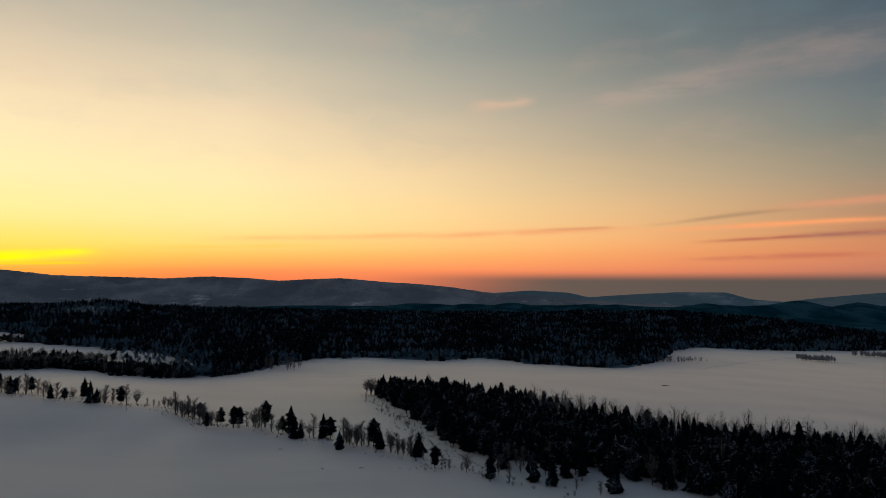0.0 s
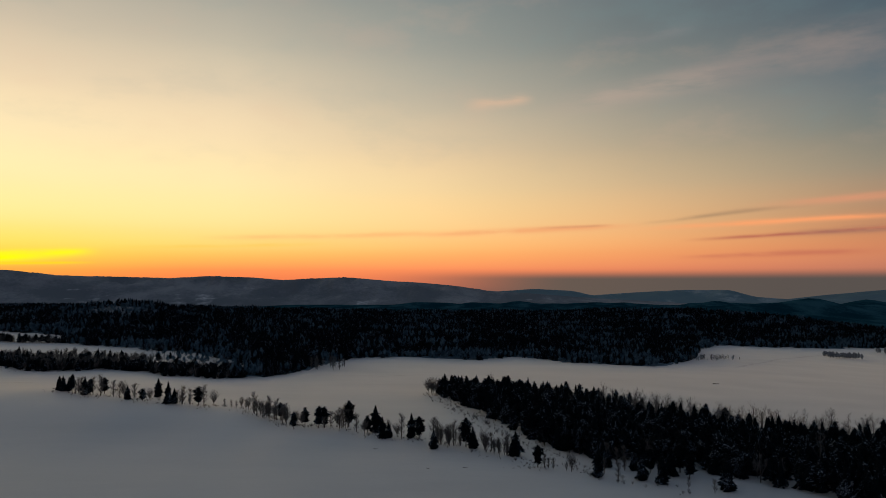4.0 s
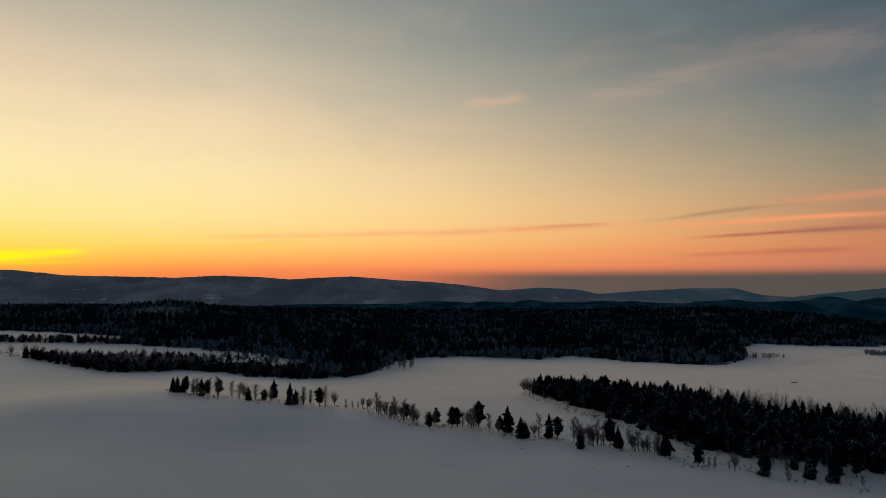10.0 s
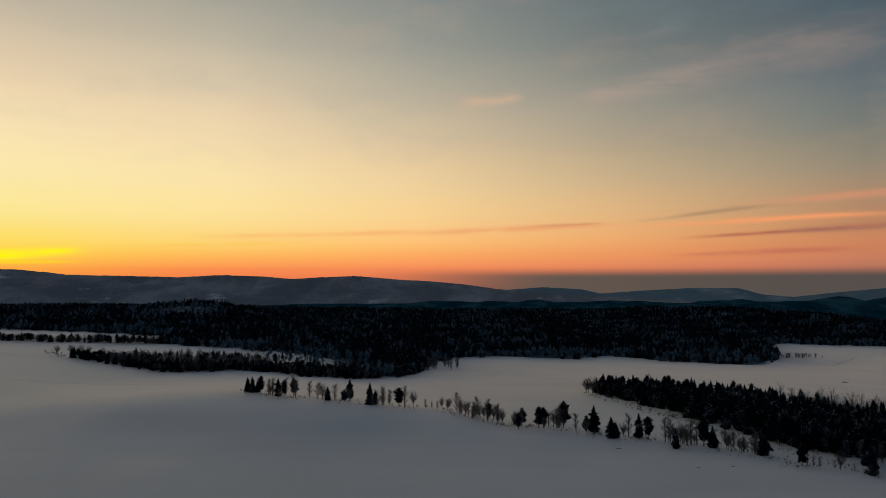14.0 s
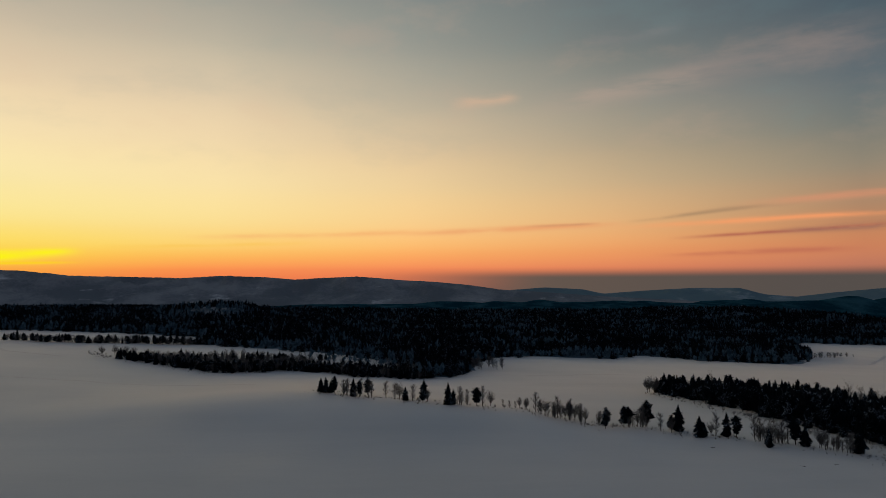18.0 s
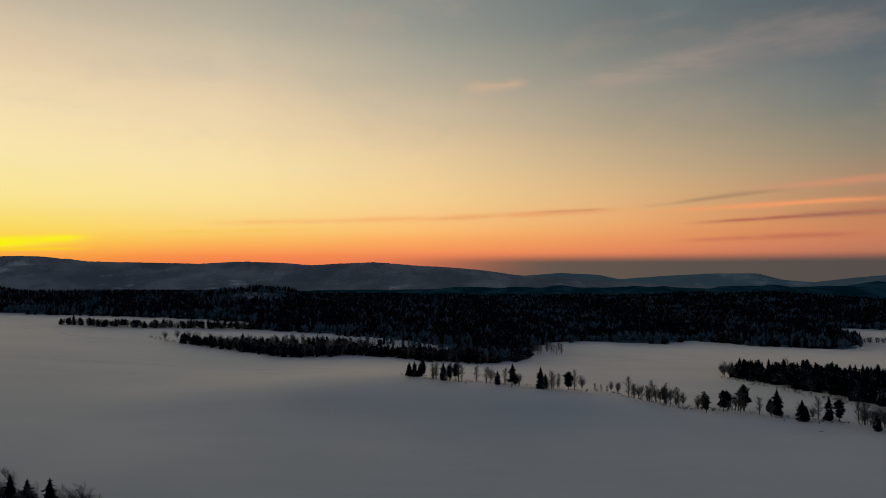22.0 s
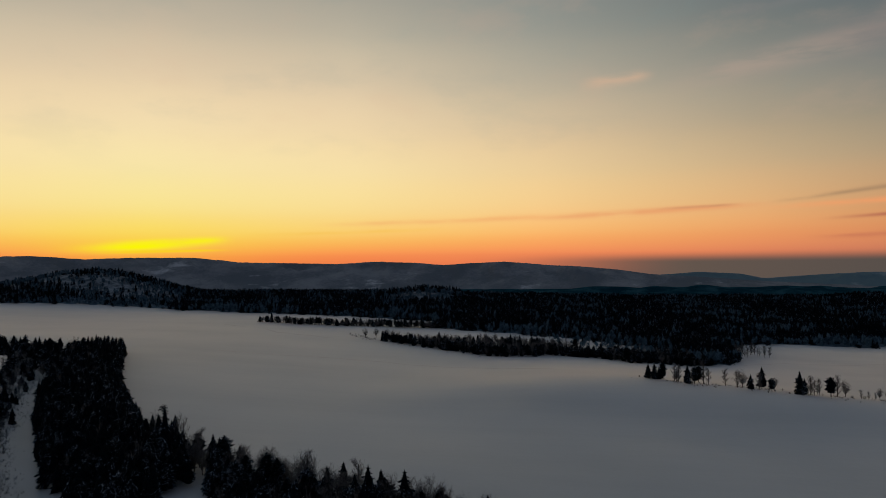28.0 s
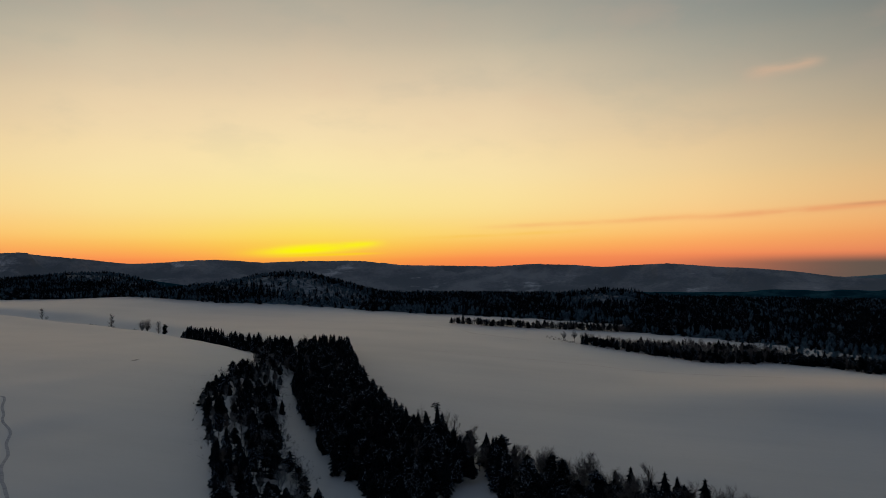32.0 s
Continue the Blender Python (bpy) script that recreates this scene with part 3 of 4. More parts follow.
def make_bare(key, seed, h, wide, limbs, twigs_each, form, label, twig):
    rng = random.Random(seed)
    root = new({"birch": "birch_tree", "round": "bare_tree", "bush": "bush"}[form])
    tv, tf, lv, lf, cv, cf = bare_tree(rng, h, wide, limbs, twigs_each, form)
    part("trunk", sheet("trunk", tv, tf, [PALE_BARK if form == "birch" else WOOD]), root)
    part("branchwork", sheet("branchwork", lv, lf, [PALE_BARK if form == "birch" else WOOD]), root)
    part("crown", sheet("crown", cv, cf, [twig], smooth=False), root, "leafless crown of fine twigs")
    tagged(root, label, "bush" if form == "bush" else "tree")
    MASTERS[key] = root


SPRUCE = "dark spruce with drooping snow-flecked branches in deep snow"
for i, (h, wide) in enumerate(((10.5, 2.6), (12, 2.6), (9, 2.5), (13.5, 2.8), (11, 2.7))):
    make_conifer(f"spruce{i}", 10 + i, h, wide, 190, "spruce" if i % 2 == 0 else "fir", SPRUCE if i % 2 == 0 else SPRUCE.replace("spruce", "fir"))
make_conifer("spire0", 27, 15.0, 2.9, 230, "spire", "tall old fir with a thin tufted tip above the wood")
for i, (h, wide) in enumerate(((11, 2.7), (10, 2.9), (12.5, 2.9))):
    make_conifer(f"pine{i}", 30 + i, h, wide, 170, "pine", "dark ragged pine with a clumped irregular crown in snow")
for i, (h, wide) in enumerate(((10, 2.5), (9, 2.3), (11.5, 2.7))):
    make_bare(f"birch{i}", 40 + i, h, wide, 18, 19, "birch", "slender leafless birch with grey-brown twigs standing in snow", TWIGS)
for i, (h, wide) in enumerate(((9.5, 3.3), (11, 3.7), (8.5, 2.8))):
    make_bare(f"round{i}", 50 + i, h, wide, 24, 19, "round", "leafless broad-crowned tree with fine grey twigs in snow", TWIGS)
for i, (h, wide) in enumerate(((3.0, 1.6), (2.0, 1.2))):
    make_bare(f"bush{i}", 60 + i, h, wide, 12, 9, "bush", "small bare bush poking out of the snow", TWIGS)

for i, (h, wide) in enumerate(((9, 2.8), (8, 2.6))):
    make_bare(f"hoar{i}", 70 + i, h, wide, 14, 14, "birch", "pale hoar-frosted birch with fine twigs in the snow", RIME)

USED = set()


def plant(key, x, y, size, rng, group, label=""):
    """One tree as a thing of its own."""
    z = float(land(x, y)) - 0.12
    m = pose(x, y, z, 0, 0, rng.uniform(0, 360))
    if key not in USED:
        USED.add(key)
        ob = MASTERS[key]
        ob.matrix_basis = m
    else:
        ob = copy_thing(MASTERS[key], m)
    ob.scale = (size * rng.uniform(0.9, 1.12), size * rng.uniform(0.9, 1.12), size)
    ob["group"] = group
    if label:
        ob["label"] = label
    return ob


def widen(ob, by):
    ob.scale = (ob.scale[0] * by, ob.scale[1] * by, ob.scale[2])


def massed(name, label, rows, seed, twig=None, fine=False, stalks=False):
    """Woods too thick to count: many simpler trees in one mesh. rows: x, y, height, width, kind."""
    r = np.random.RandomState(seed)
    rng = random.Random(seed)
    V, F, M, base = [], [], [], 0
    shapes = [fine_conifer(rng, k) if fine else simple_conifer(rng) for k in range(6)]
    bare = [stalk_tuft(rng) if stalks else fine_bare(rng, k) if fine else simple_bare(rng) for k in range(6)]
    zs = land(rows[:, 0], rows[:, 1])
    for (x, y, h, wd, kind), z in zip(rows, zs):
        sv, sf = (shapes if kind == 0 else bare)[r.randint(6)]
        an = r.uniform(0, 6.283)
        c, s = math.cos(an), math.sin(an)
        v = np.empty_like(sv)
        v[:, 0] = x + wd * (c * sv[:, 0] - s * sv[:, 1])
        v[:, 1] = y + wd * (s * sv[:, 0] + c * sv[:, 1])
        v[:, 2] = z - 0.3 + h * sv[:, 2]
        V.append(v)
        F.append(sf + base)
        M.append(np.full(len(sf), int(kind), np.int32))
        base += len(v)
    V, F, M = np.concatenate(V), np.concatenate(F), np.concatenate(M)
    me = bpy.data.meshes.new(name)
    me.vertices.add(len(V))
    me.vertices.foreach_set("co", V.astype(np.float32).ravel())
    me.loops.add(F.size)
    me.loops.foreach_set("vertex_index", F.astype(np.int32).ravel())
    me.polygons.add(len(F))
    me.polygons.foreach_set("loop_start", np.arange(0, F.size, 3, dtype=np.int32))
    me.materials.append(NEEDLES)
    me.materials.append(twig or FROST)
    me.polygons.foreach_set("material_index", M)
    me.update(calc_edges=True)
    return tagged(new(name, me), label, "forest", kind="stuff")


def fine_conifer(rng, k):
    """A full spruce, fir or pine of unit height and width for the near woods."""
    v, f = conifer_crown(rng, 1.0, 0.26, 72, ("spruce", "fir", "pine", "fir", "pine", "pine")[k])
    return np.array(v, float) * (1 / 0.26, 1 / 0.26, 1), np.array(f, int)


def fine_bare(rng, k):
    """A leafless tree of unit height and width for the near woods."""
    tv, tf, lv, lf, v, f = bare_tree(rng, 9.0, 2.4, 12, 9, "birch" if k in (2, 5) else "round")
    tf, tv = tf + [tuple(i + len(tv) for i in q) for q in lf], tv + lv
    tri = [q[:3] for q in tf] + [(q[0], q[2], q[3]) for q in tf]
    return np.array(tv + v, float) / (2.4, 2.4, 9.0), np.array(tri + [tuple(i + len(tv) for i in t) for t in f], int)


def simple_conifer(rng):
    """A cheap spruce of unit height and width: ragged skirts of single blades."""
    return skirts(rng, [(0.08, 0.9, 5), (0.25, 1.0, 6), (0.42, 0.92, 6), (0.6, 0.7, 5), (0.77, 0.44, 4)], 0.22)


def skirts(rng, tiers, rise):
    v, f = [], []
    for z, R, n in tiers:
        turn = rng.uniform(0, 6.28)
        for k in range(n):
            an = turn + 6.283 * k / n + rng.uniform(-0.35, 0.35)
            r = R * rng.uniform(0.6, 1.2)
            wd = 0.62 * R + 0.06
            c, s = math.cos(an), math.sin(an)
            b = len(v)
            v += [(0, 0, z + rise * rng.uniform(0.8, 1.15)), (c * r - s * wd * 0.6, s * r + c * wd * 0.6, z - 0.07 * rng.random()),
                  (c * r + s * wd * 0.6, s * r - c * wd * 0.6, z - 0.07 * rng.random())]
            f.append((b, b + 1, b + 2))
    return np.array(v, float), np.array(f, int)


def simple_bare(rng):
    """A cheap frosted leafless tree of unit height and width: a ragged round-topped crown of sprays."""
    v, f = skirts(rng, [(0.3, 0.5, 4), (0.44, 0.85, 5), (0.6, 1.0, 5), (0.76, 0.8, 5)], 0.24)
    stem = np.array([(-0.05, 0, 0), (0.05, 0, 0), (0, 0.0, 0.6)])
    return np.concatenate([v, stem]), np.concatenate([f, [[len(v), len(v) + 1, len(v) + 2]]])


def stalk_tuft(rng):
    """A tuft of thin dry stalks."""
    v, f = [], []
    for k in range(14):
        an, r = rng.uniform(0, 6.28), rng.uniform(0.2, 1.0)
        c, s = math.cos(an), math.sin(an)
        b = len(v)
        v += [(c * r * 0.3 - s * 0.05, s * r * 0.3 + c * 0.05, 0), (c * r * 0.3 + s * 0.05, s * r * 0.3 - c * 0.05, 0), (c * r, s * r, rng.uniform(0.5, 1.0))]
        f.append((b, b + 1, b + 2))
    return np.array(v, float), np.array(f, int)


# ---- the tree row between the two fields ----
rng = random.Random(5)
ROW = [(-246, 388), (-222, 375), (-192, 362), (-160, 361), (-136, 358), (-118, 345), (-103, 328), (-82, 333), (-66, 322), (-50, 313), (-28, 300), (-10, 287), (-3, 271), (16, 262), (57, 239)]
ROW_AT = np.r_[0, np.cumsum([math.dist(a, b) for a, b in zip(ROW, ROW[1:])])]


def on_row(s, off=0.0):
    x = np.interp(s, ROW_AT, [p[0] for p in ROW])
    y = np.interp(s, ROW_AT, [p[1] for p in ROW])
    return float(x) + 0.45 * off, float(y) + 0.9 * off


ROW_FIRS = [(-242, 384, 0.85), (-239, 382, 0.9), (-236.5, 383, 0.8), (-234.5, 382.8, 0.85), (-223.6, 374.2, 0.95), (-220.4, 373.6, 0.95), (-216.8, 381.6, 0.95), (-196.1, 361.9, 0.72),
            (-187.3, 358.6, 0.72), (-186.8, 377.5, 1.05), (-174.6, 358.5, 1.1), (-172, 360, 0.8), (-160.1, 360.5, 1.1), (-116, 346, 0.8), (-104.6, 321.8, 0.75), (-101.6, 332.2, 0.95), (-94.5, 328, 0.95),
            (-92.1, 329.3, 1.0), (-81.8, 335.1, 1.1), (-72.5, 328, 0.9), (-68.9, 329, 1.2), (-64.6, 314.4, 0.9), (-62, 316, 0.7), (-52, 315.6, 1.05), (-48.6, 313.3, 1.0), (-42.2, 296.3, 0.8), (-28.7, 301, 1.15),
            (-26, 298, 0.95), (-9.5, 287, 1.15), (-3, 270, 0.9)]
ROW_BARE = [19, 21, 29, 33, 36, 44, 50, 52, 60, 67, 79, 83, 85, 87, 95, 98, 122, 124, 125, 127, 129, 131, 134, 136, 138, 141, 143, 146, 148, 150, 158, 161, 175, 177, 179, 180, 182, 189, 194, 206, 211, 213, 229, 231, 232, 234, 235, 237, 238, 240, 242, 254, 256, 257, 259, 261, 264, 265, 266]
for x, y, size in ROW_FIRS:
    plant(rng.choice(("pine0", "pine1", "spruce1", "pine2", "spruce4", "spruce0")), x, y, size * rng.uniform(0.84, 0.94), rng, "trees of the field row")
for s in ROW_BARE:
    x, y = on_row(s, rng.uniform(-2.5, 2.5))
    plant(rng.choice(("birch0", "birch1", "birch2", "round2", "round0")), x, y, rng.uniform(0.75, 1.05), rng, "trees of the field row")
for lo, hi, count in [(16, 36, 4), (79, 87, 3), (122, 159, 9), (174, 182, 4), (228, 242, 8), (254, 266, 5)]:
    for k in range(count):
        x, y = on_row(rng.uniform(lo, hi), rng.gauss(0, 2.5))
        plant(rng.choice(("birch0", "birch1", "round2", "birch1")), x, y, rng.uniform(0.55, 0.85), rng, "trees of the field row")
for s in [105, 108, 116, 111, 288, 292, 290, 297]:
    x, y = on_row(s, rng.uniform(-2, 2))
    plant(rng.choice(("birch0", "birch1")), x, y, rng.uniform(0.4, 0.6), rng, "trees of the field row", "thin young birch standing alone in the snow")
plant("round2", -138.4, 360.4, 0.75, rng, "trees of the field row")
plant("round2", -134.8, 359.9, 0.8, rng, "trees of the field row")
for k in range(90):
    x, y = on_row(rng.uniform(0, 345), rng.gauss(-2, 3.5))
    plant(rng.choice(("bush0", "bush1")), x, y, rng.uniform(0.4, 0.85), rng, "bushes along the field row")


# ---- woods ----
def scatter(ring, gap, seed, jitter=0.42):
    """Uneven rows of places inside a ring."""
    xs, ys = [p[0] for p in ring], [p[1] for p in ring]
    r = np.random.RandomState(seed)
    gxx, gyy = np.meshgrid(np.arange(min(xs), max(xs), gap), np.arange(min(ys), max(ys), gap * 0.87))
    px = (gxx + (np.arange(gxx.shape[0]) % 2)[:, None] * gap / 2).ravel() + r.uniform(-jitter, jitter, gxx.size) * gap
    py = gyy.ravel() + r.uniform(-jitter, jitter, gxx.size) * gap
    keep = inside(px, py, ring)
    return px[keep], py[keep]


def grow_wood(name, label, ring, gap, seed, singles, near, bare_share, group, size=(0.85, 1.1), bare_side=None, bare_depth=12, edge_share=0.5, glades=1.45, thin=((0, 0), (0, 0)), pale=False):
    """A wood: the trees of its margin singly, the thick of it massed."""
    rng = random.Random(seed)
    px, py = scatter(ring, gap, seed)
    gappy = (ripple(px, py, 9, seed + 7) < glades) & ~((ripple(px, py, 7, seed + 8) > -0.1) & inside(px, py, thin))
    px, py = px[gappy], py[gappy]
    d, _ = segment_gap(px, py, near)
    order = np.argsort(d)
    rest = []
    for n, k in enumerate(order):
        x, y = float(px[k]), float(py[k])
        share = bare_share
        if bare_side is not None:
            share = edge_share if float(segment_gap(np.array(x), np.array(y), bare_side)[0]) < bare_depth else bare_share
        bare = rng.random() < share
        taller = 1.2 if bare and bare_side is not None else 1.0
        if n < singles:
            key = rng.choice(("hoar0", "hoar1", "birch1") if pale else ("birch0", "birch1", "birch2", "round0", "round1", "round2")) if bare else \
                rng.choice(("spruce0", "spruce1", "spruce2", "spruce3", "spruce4", "spruce1", "pine0", "pine1", "pine2", "pine0"))
            plant(key, x, y, rng.uniform(*size) * taller, rng, group)
        else:
            h = rng.uniform(7.5, 13.5) * sum(size) / 2 * (1.24 if taller > 1 else 1)
            rest.append((x, y, h, rng.uniform(2.2, 3.1) if not bare else rng.uniform(2.7, 3.7), 1 if bare else 0))
    if rest:
        massed(name, label, np.array(rest), seed, RIME if pale else TWIGS, True)


EAST_WOOD = [(-42, 449), (-30, 400), (-12, 352), (2, 308), (12, 284), (24, 282), (38, 279), (56, 272), (78, 246), (110, 214), (190, 170), (330, 122), (420, 210), (330, 300), (190, 318), (160, 322),
             (128, 330), (102, 348), (63, 384), (37, 420), (-10, 446), (-30, 455)]
grow_wood("wood_interior", "dense black spruce wood dusted with snow", EAST_WOOD, 4.7, 71, 170, [(-42, 449), (-12, 352), (12, 270), (58, 240), (110, 205), (140, 190)],
          0.015, "trees of the wood margin", bare_side=[(63, 384), (102, 348), (128, 330), (190, 318), (330, 300)], bare_depth=18, edge_share=0.88, glades=1.25, thin=[(-60, 330), (12, 275), (24, 282), (48, 262), (72, 244), (110, 222), (140, 180), (60, 200), (0, 250)])
rng = random.Random(9)
for x, y in ((-45, 450), (-42, 447), (-44, 444), (-47, 447)):
    plant(rng.choice(("round0", "round1")), x, y, rng.uniform(0.95, 1.1), rng, "bare trees at the wood's tip")
for x, y, key, size in ((8.5, 264.6, "round2", 0.95), (16.9, 258.3, "spruce1", 0.85), (20, 262, "birch1", 0.7), (23.2, 254.1, "birch0", 0.8), (28.3, 265.9, "birch1", 0.7), (31.8, 255.7, "spruce4", 0.85),
                        (37.6, 251.2, "spruce3", 0.85), (43.7, 260.4, "spruce1", 0.85), (48.8, 256.0, "pine0", 0.9), (57.3, 243.8, "spruce3", 1.0), (27, 250, "bush0", 0.6), (45, 246, "birch1", 0.5),
                        (52, 241, "birch1", 0.6), (37.2, 264.1, "pine1", 0.9), (48.0, 263.7, "pine2", 0.9), (14, 258, "bush0", 0.9), (24, 250, "bush0", 0.7), (41, 240, "bush1", 0.8)):
    plant(key, x, y, size, rng, "trees before the wood")
for k in range(22):
    q = rng.random()
    plant(rng.choice(("spruce1", "pine0", "spruce3", "birch0", "birch1", "pine2", "bush0")), 20 + 50 * q + rng.gauss(0, 2), 274 - 16 * q * q + rng.gauss(0, 4), rng.uniform(0.6, 0.95), rng, "trees before the wood")
for k in range(40):
    s = rng.random()
    plant(rng.choice(("bush0", "bush1")), -44 + 44 * s + rng.gauss(-3, 2), 430 - 130 * s + rng.gauss(0, 3), rng.uniform(0.5, 1.0), rng, "bushes on the wood's edge")

# the gully wood: bank towards the open field, and the far bank
WEST_BANK = [(-425, 118), (-462, 145), (-485, 176), (-504, 194), (-523, 216), (-547, 243), (-566, 273), (-588, 313), (-594, 348), (-622, 392), (-600, 384), (-578, 352), (-536, 286), (-500, 232), (-482, 211), (-469, 199), (-453, 182), (-420, 150)]
grow_wood("gully_thicket", "thicket of snow-dusted young spruces on the gully bank", WEST_BANK, 5.4, 72, 190, [(-470, 165), (-520, 225), (-545, 270), (-580, 345)], 0.5,
          "trees on the gully bank", (0.45, 1.0), glades=1.0, pale=True)
EAST_BANK = [(-412, 160), (-432, 184), (-446, 198), (-460, 206), (-476, 227), (-497, 252), (-512, 270), (-545, 314), (-559, 342), (-572, 384), (-590, 412), (-606, 438), (-570, 425), (-538, 372), (-505, 320), (-476, 282), (-446, 248), (-420, 232), (-405, 205)]
grow_wood("bank_wood", "dense dark conifer wood on the gully's bank", EAST_BANK, 4.0, 73, 150, [(-430, 195), (-480, 240), (-530, 305), (-570, 390)], 0.04, "trees of the bank wood", (0.84, 1.12))
LOWER_BANK = [(-446, 248), (-404, 223), (-362, 209), (-322, 190), (-290, 172), (-262, 152), (-262, 130), (-330, 130), (-372, 165), (-393, 197), (-405, 213), (-432, 228)]
grow_wood("lower_thicket", "mixed trees along the lower bank", LOWER_BANK, 5.2, 74, 120, [(-400, 215), (-317, 190), (-270, 165)], 0.28, "trees of the lower bank", (0.9, 1.22), [(-446, 248), (-404, 223), (-362, 209), (-317, 188), (-262, 152)], 10, 0.5, 0.8)
GULLY_HEAD = [(-576, 356), (-600, 386), (-614, 408), (-600, 424), (-578, 396), (-566, 352)]
grow_wood("gully_head_scrub", "scattered young trees at the gully's head", GULLY_HEAD, 4.8, 78, 60, [(-580, 366), (-606, 410)], 0.4, "young trees at the gully's head", (0.85, 1.25), glades=1.1)
TAIL = [(-600, 398), (-630, 414), (-668, 434), (-700, 448), (-768, 484), (-770, 494), (-702, 462), (-664, 450), (-618, 432)]
grow_wood("tail_wood", "line of dark spruces along the hollow", TAIL, 4.4, 75, 30, [(-600, 402), (-640, 424)], 0.05, "spruces along the hollow", (0.95, 1.4))
rng = random.Random(12)
for x, y, key, size in ((-1048, 578, "birch0", 1.15), (-1036, 574, "bush0", 1.6), (-896, 530, "birch2", 1.1), (-890, 527, "bush0", 1.2), (-838, 510, "round2", 1.25), (-826, 505, "round2", 1.35),
                        (-806, 497, "birch1", 1.15), (-796, 494, "pine1", 0.85), (-905, 536, "bush0", 1.2), (-940, 546, "bush1", 1.4), (-930, 542, "bush1", 1.2), (-850, 514, "bush0", 1.1), (-765, 482, "bush0", 1.5),
                        (-752, 476, "bush0", 1.4), (-735, 468, "round2", 0.7), (-722, 462, "spruce2", 0.75)):
    plant(key, x, y, size * 1.35, rng, "lone trees along the hollow")
plant("spire0", -426, 226, 1.35, rng, "trees of the bank wood")
plant("round1", -416, 224, 1.1, rng, "trees of the lower bank")
for k in range(17):
    q = k / 16 + rng.uniform(-0.03, 0.03)
    plant(rng.choice(("round0", "round1", "round1")), -408 + 100 * q, 219 - 31 * q + rng.uniform(-4, 2), rng.uniform(1.1, 1.4), rng, "trees of the lower bank")
for k in range(26):
    s = rng.random()
    x = float(np.interp(s, [0, 0.3, 0.6, 1], [-478, -522, -562, -604])) + rng.gauss(-3, 4)
    y = float(np.interp(s, [0, 0.3, 0.6, 1], [165, 222, 272, 360])) + rng.gauss(0, 4)
    plant(rng.choice(("bush0", "bush1", "bush1")), x, y, rng.uniform(0.3, 0.65), rng, "bushes along the gully")

# low scrub up the west side of the gully's floor
rs = np.random.RandomState(82)
q = rs.uniform(0, 1, 1500)
sx = np.interp(q, (0, 0.25, 0.5, 0.8, 1), (-462, -489, -512, -545, -578)) - 2.0 + rs.normal(0, 2.8, 1500)
sy = np.interp(q, (0, 0.25, 0.5, 0.8, 1), (197, 223, 251, 301, 361)) + rs.normal(0, 2.8, 1500)
massed("gully_scrub", "low frosted scrub on the gully's floor", np.stack([sx, sy, rs.uniform(0.4, 1.9, 1500), rs.uniform(0.4, 1.1, 1500), np.ones(1500)], 1), 82, RIME, stalks=True)
rng = random.Random(83)
for k in range(70):
    q = rng.random()
    x = float(np.interp(q, [0, 0.3, 0.6, 0.85, 1], [-489, -508, -536, -565, -585])) - 3 + rng.gauss(0, 3.5)
    y = float(np.interp(q, [0, 0.3, 0.6, 0.85, 1], [217, 244, 283, 326, 352])) + rng.gauss(0, 3.5)
    key = rng.choice(("hoar0", "hoar1", "hoar0", "bush0", "spruce0", "spruce2", "spruce3", "birch1"))
    plant(key, x, y, rng.uniform(0.35, 0.7) if key[:2] in ("sp", "ho", "bi") else rng.uniform(0.6, 1.0), rng, "young growth beside the gully's floor")
for x, y, key, size in ((-583, 373, "spruce1", 0.8), (-578, 369, "spruce4", 0.85), (-587, 392, "pine0", 0.9), (-585, 399, "spruce3", 0.85), (-590, 410, "pine2", 0.9), (-592, 402, "round1", 0.9),
                        (-600, 418, "round0", 1.0), (-606, 424, "round1", 1.0), (-596, 412, "birch2", 0.9), (-580, 380, "spruce2", 0.9), (-574, 364, "spruce0", 0.8)):
    plant(key, x, y, size * 1.4, rng, "trees at the gully's head")

# tree belts in the far field
NEAR_BELT = [(-440, 588), (-395, 560), (-345, 523), (-310, 524), (-290, 549), (-254, 537), (-238, 517), (-196, 508), (-180, 520), (-185, 545), (-205, 560), (-240, 562), (-285, 574), (-330, 552), (-392, 578), (-430, 596)]
grow_wood("belt_interior", "belt of snow-dusted trees between fields", NEAR_BELT, 3.7, 76, 80, [(-440, 586), (-340, 522), (-289, 545), (-194, 508)], 0.14, "trees of the field belt", (0.45, 0.85),
          [(-400, 576), (-330, 552), (-285, 574), (-205, 560)], 9, 0.45, 1.1)
FAR_BELT = [(-603, 713), (-557, 691), (-502, 689), (-413, 700), (-405, 715), (-470, 710), (-540, 706), (-598, 722)]
grow_wood("far_belt_interior", "thin belt of trees in the snow", FAR_BELT, 3.8, 77, 60, [(-600, 712), (-507, 689), (-418, 700)], 0.6, "trees of the far belt", (0.5, 0.85), glades=1.3)
rng = random.Random(14)
grow_wood("birch_strip", "pale leafless birches behind the dark belt", [(-425, 599), (-392, 581), (-330, 556), (-290, 577), (-272, 602), (-300, 624), (-335, 615), (-385, 603)], 4.2, 79, 60,
          [(-385, 602), (-335, 614), (-300, 622)], 0.86, "pale birches behind the belt", (0.45, 0.8), glades=1.2)
for x, y in ((-447, 606), (-440, 604), (-432, 606), (-365, 612), (-352, 616), (-343, 618), (-350, 612), (-436, 602)):
    plant(rng.choice(("round1", "round0")), x, y, rng.uniform(0.8, 1.0), rng, "round trees behind the belt")
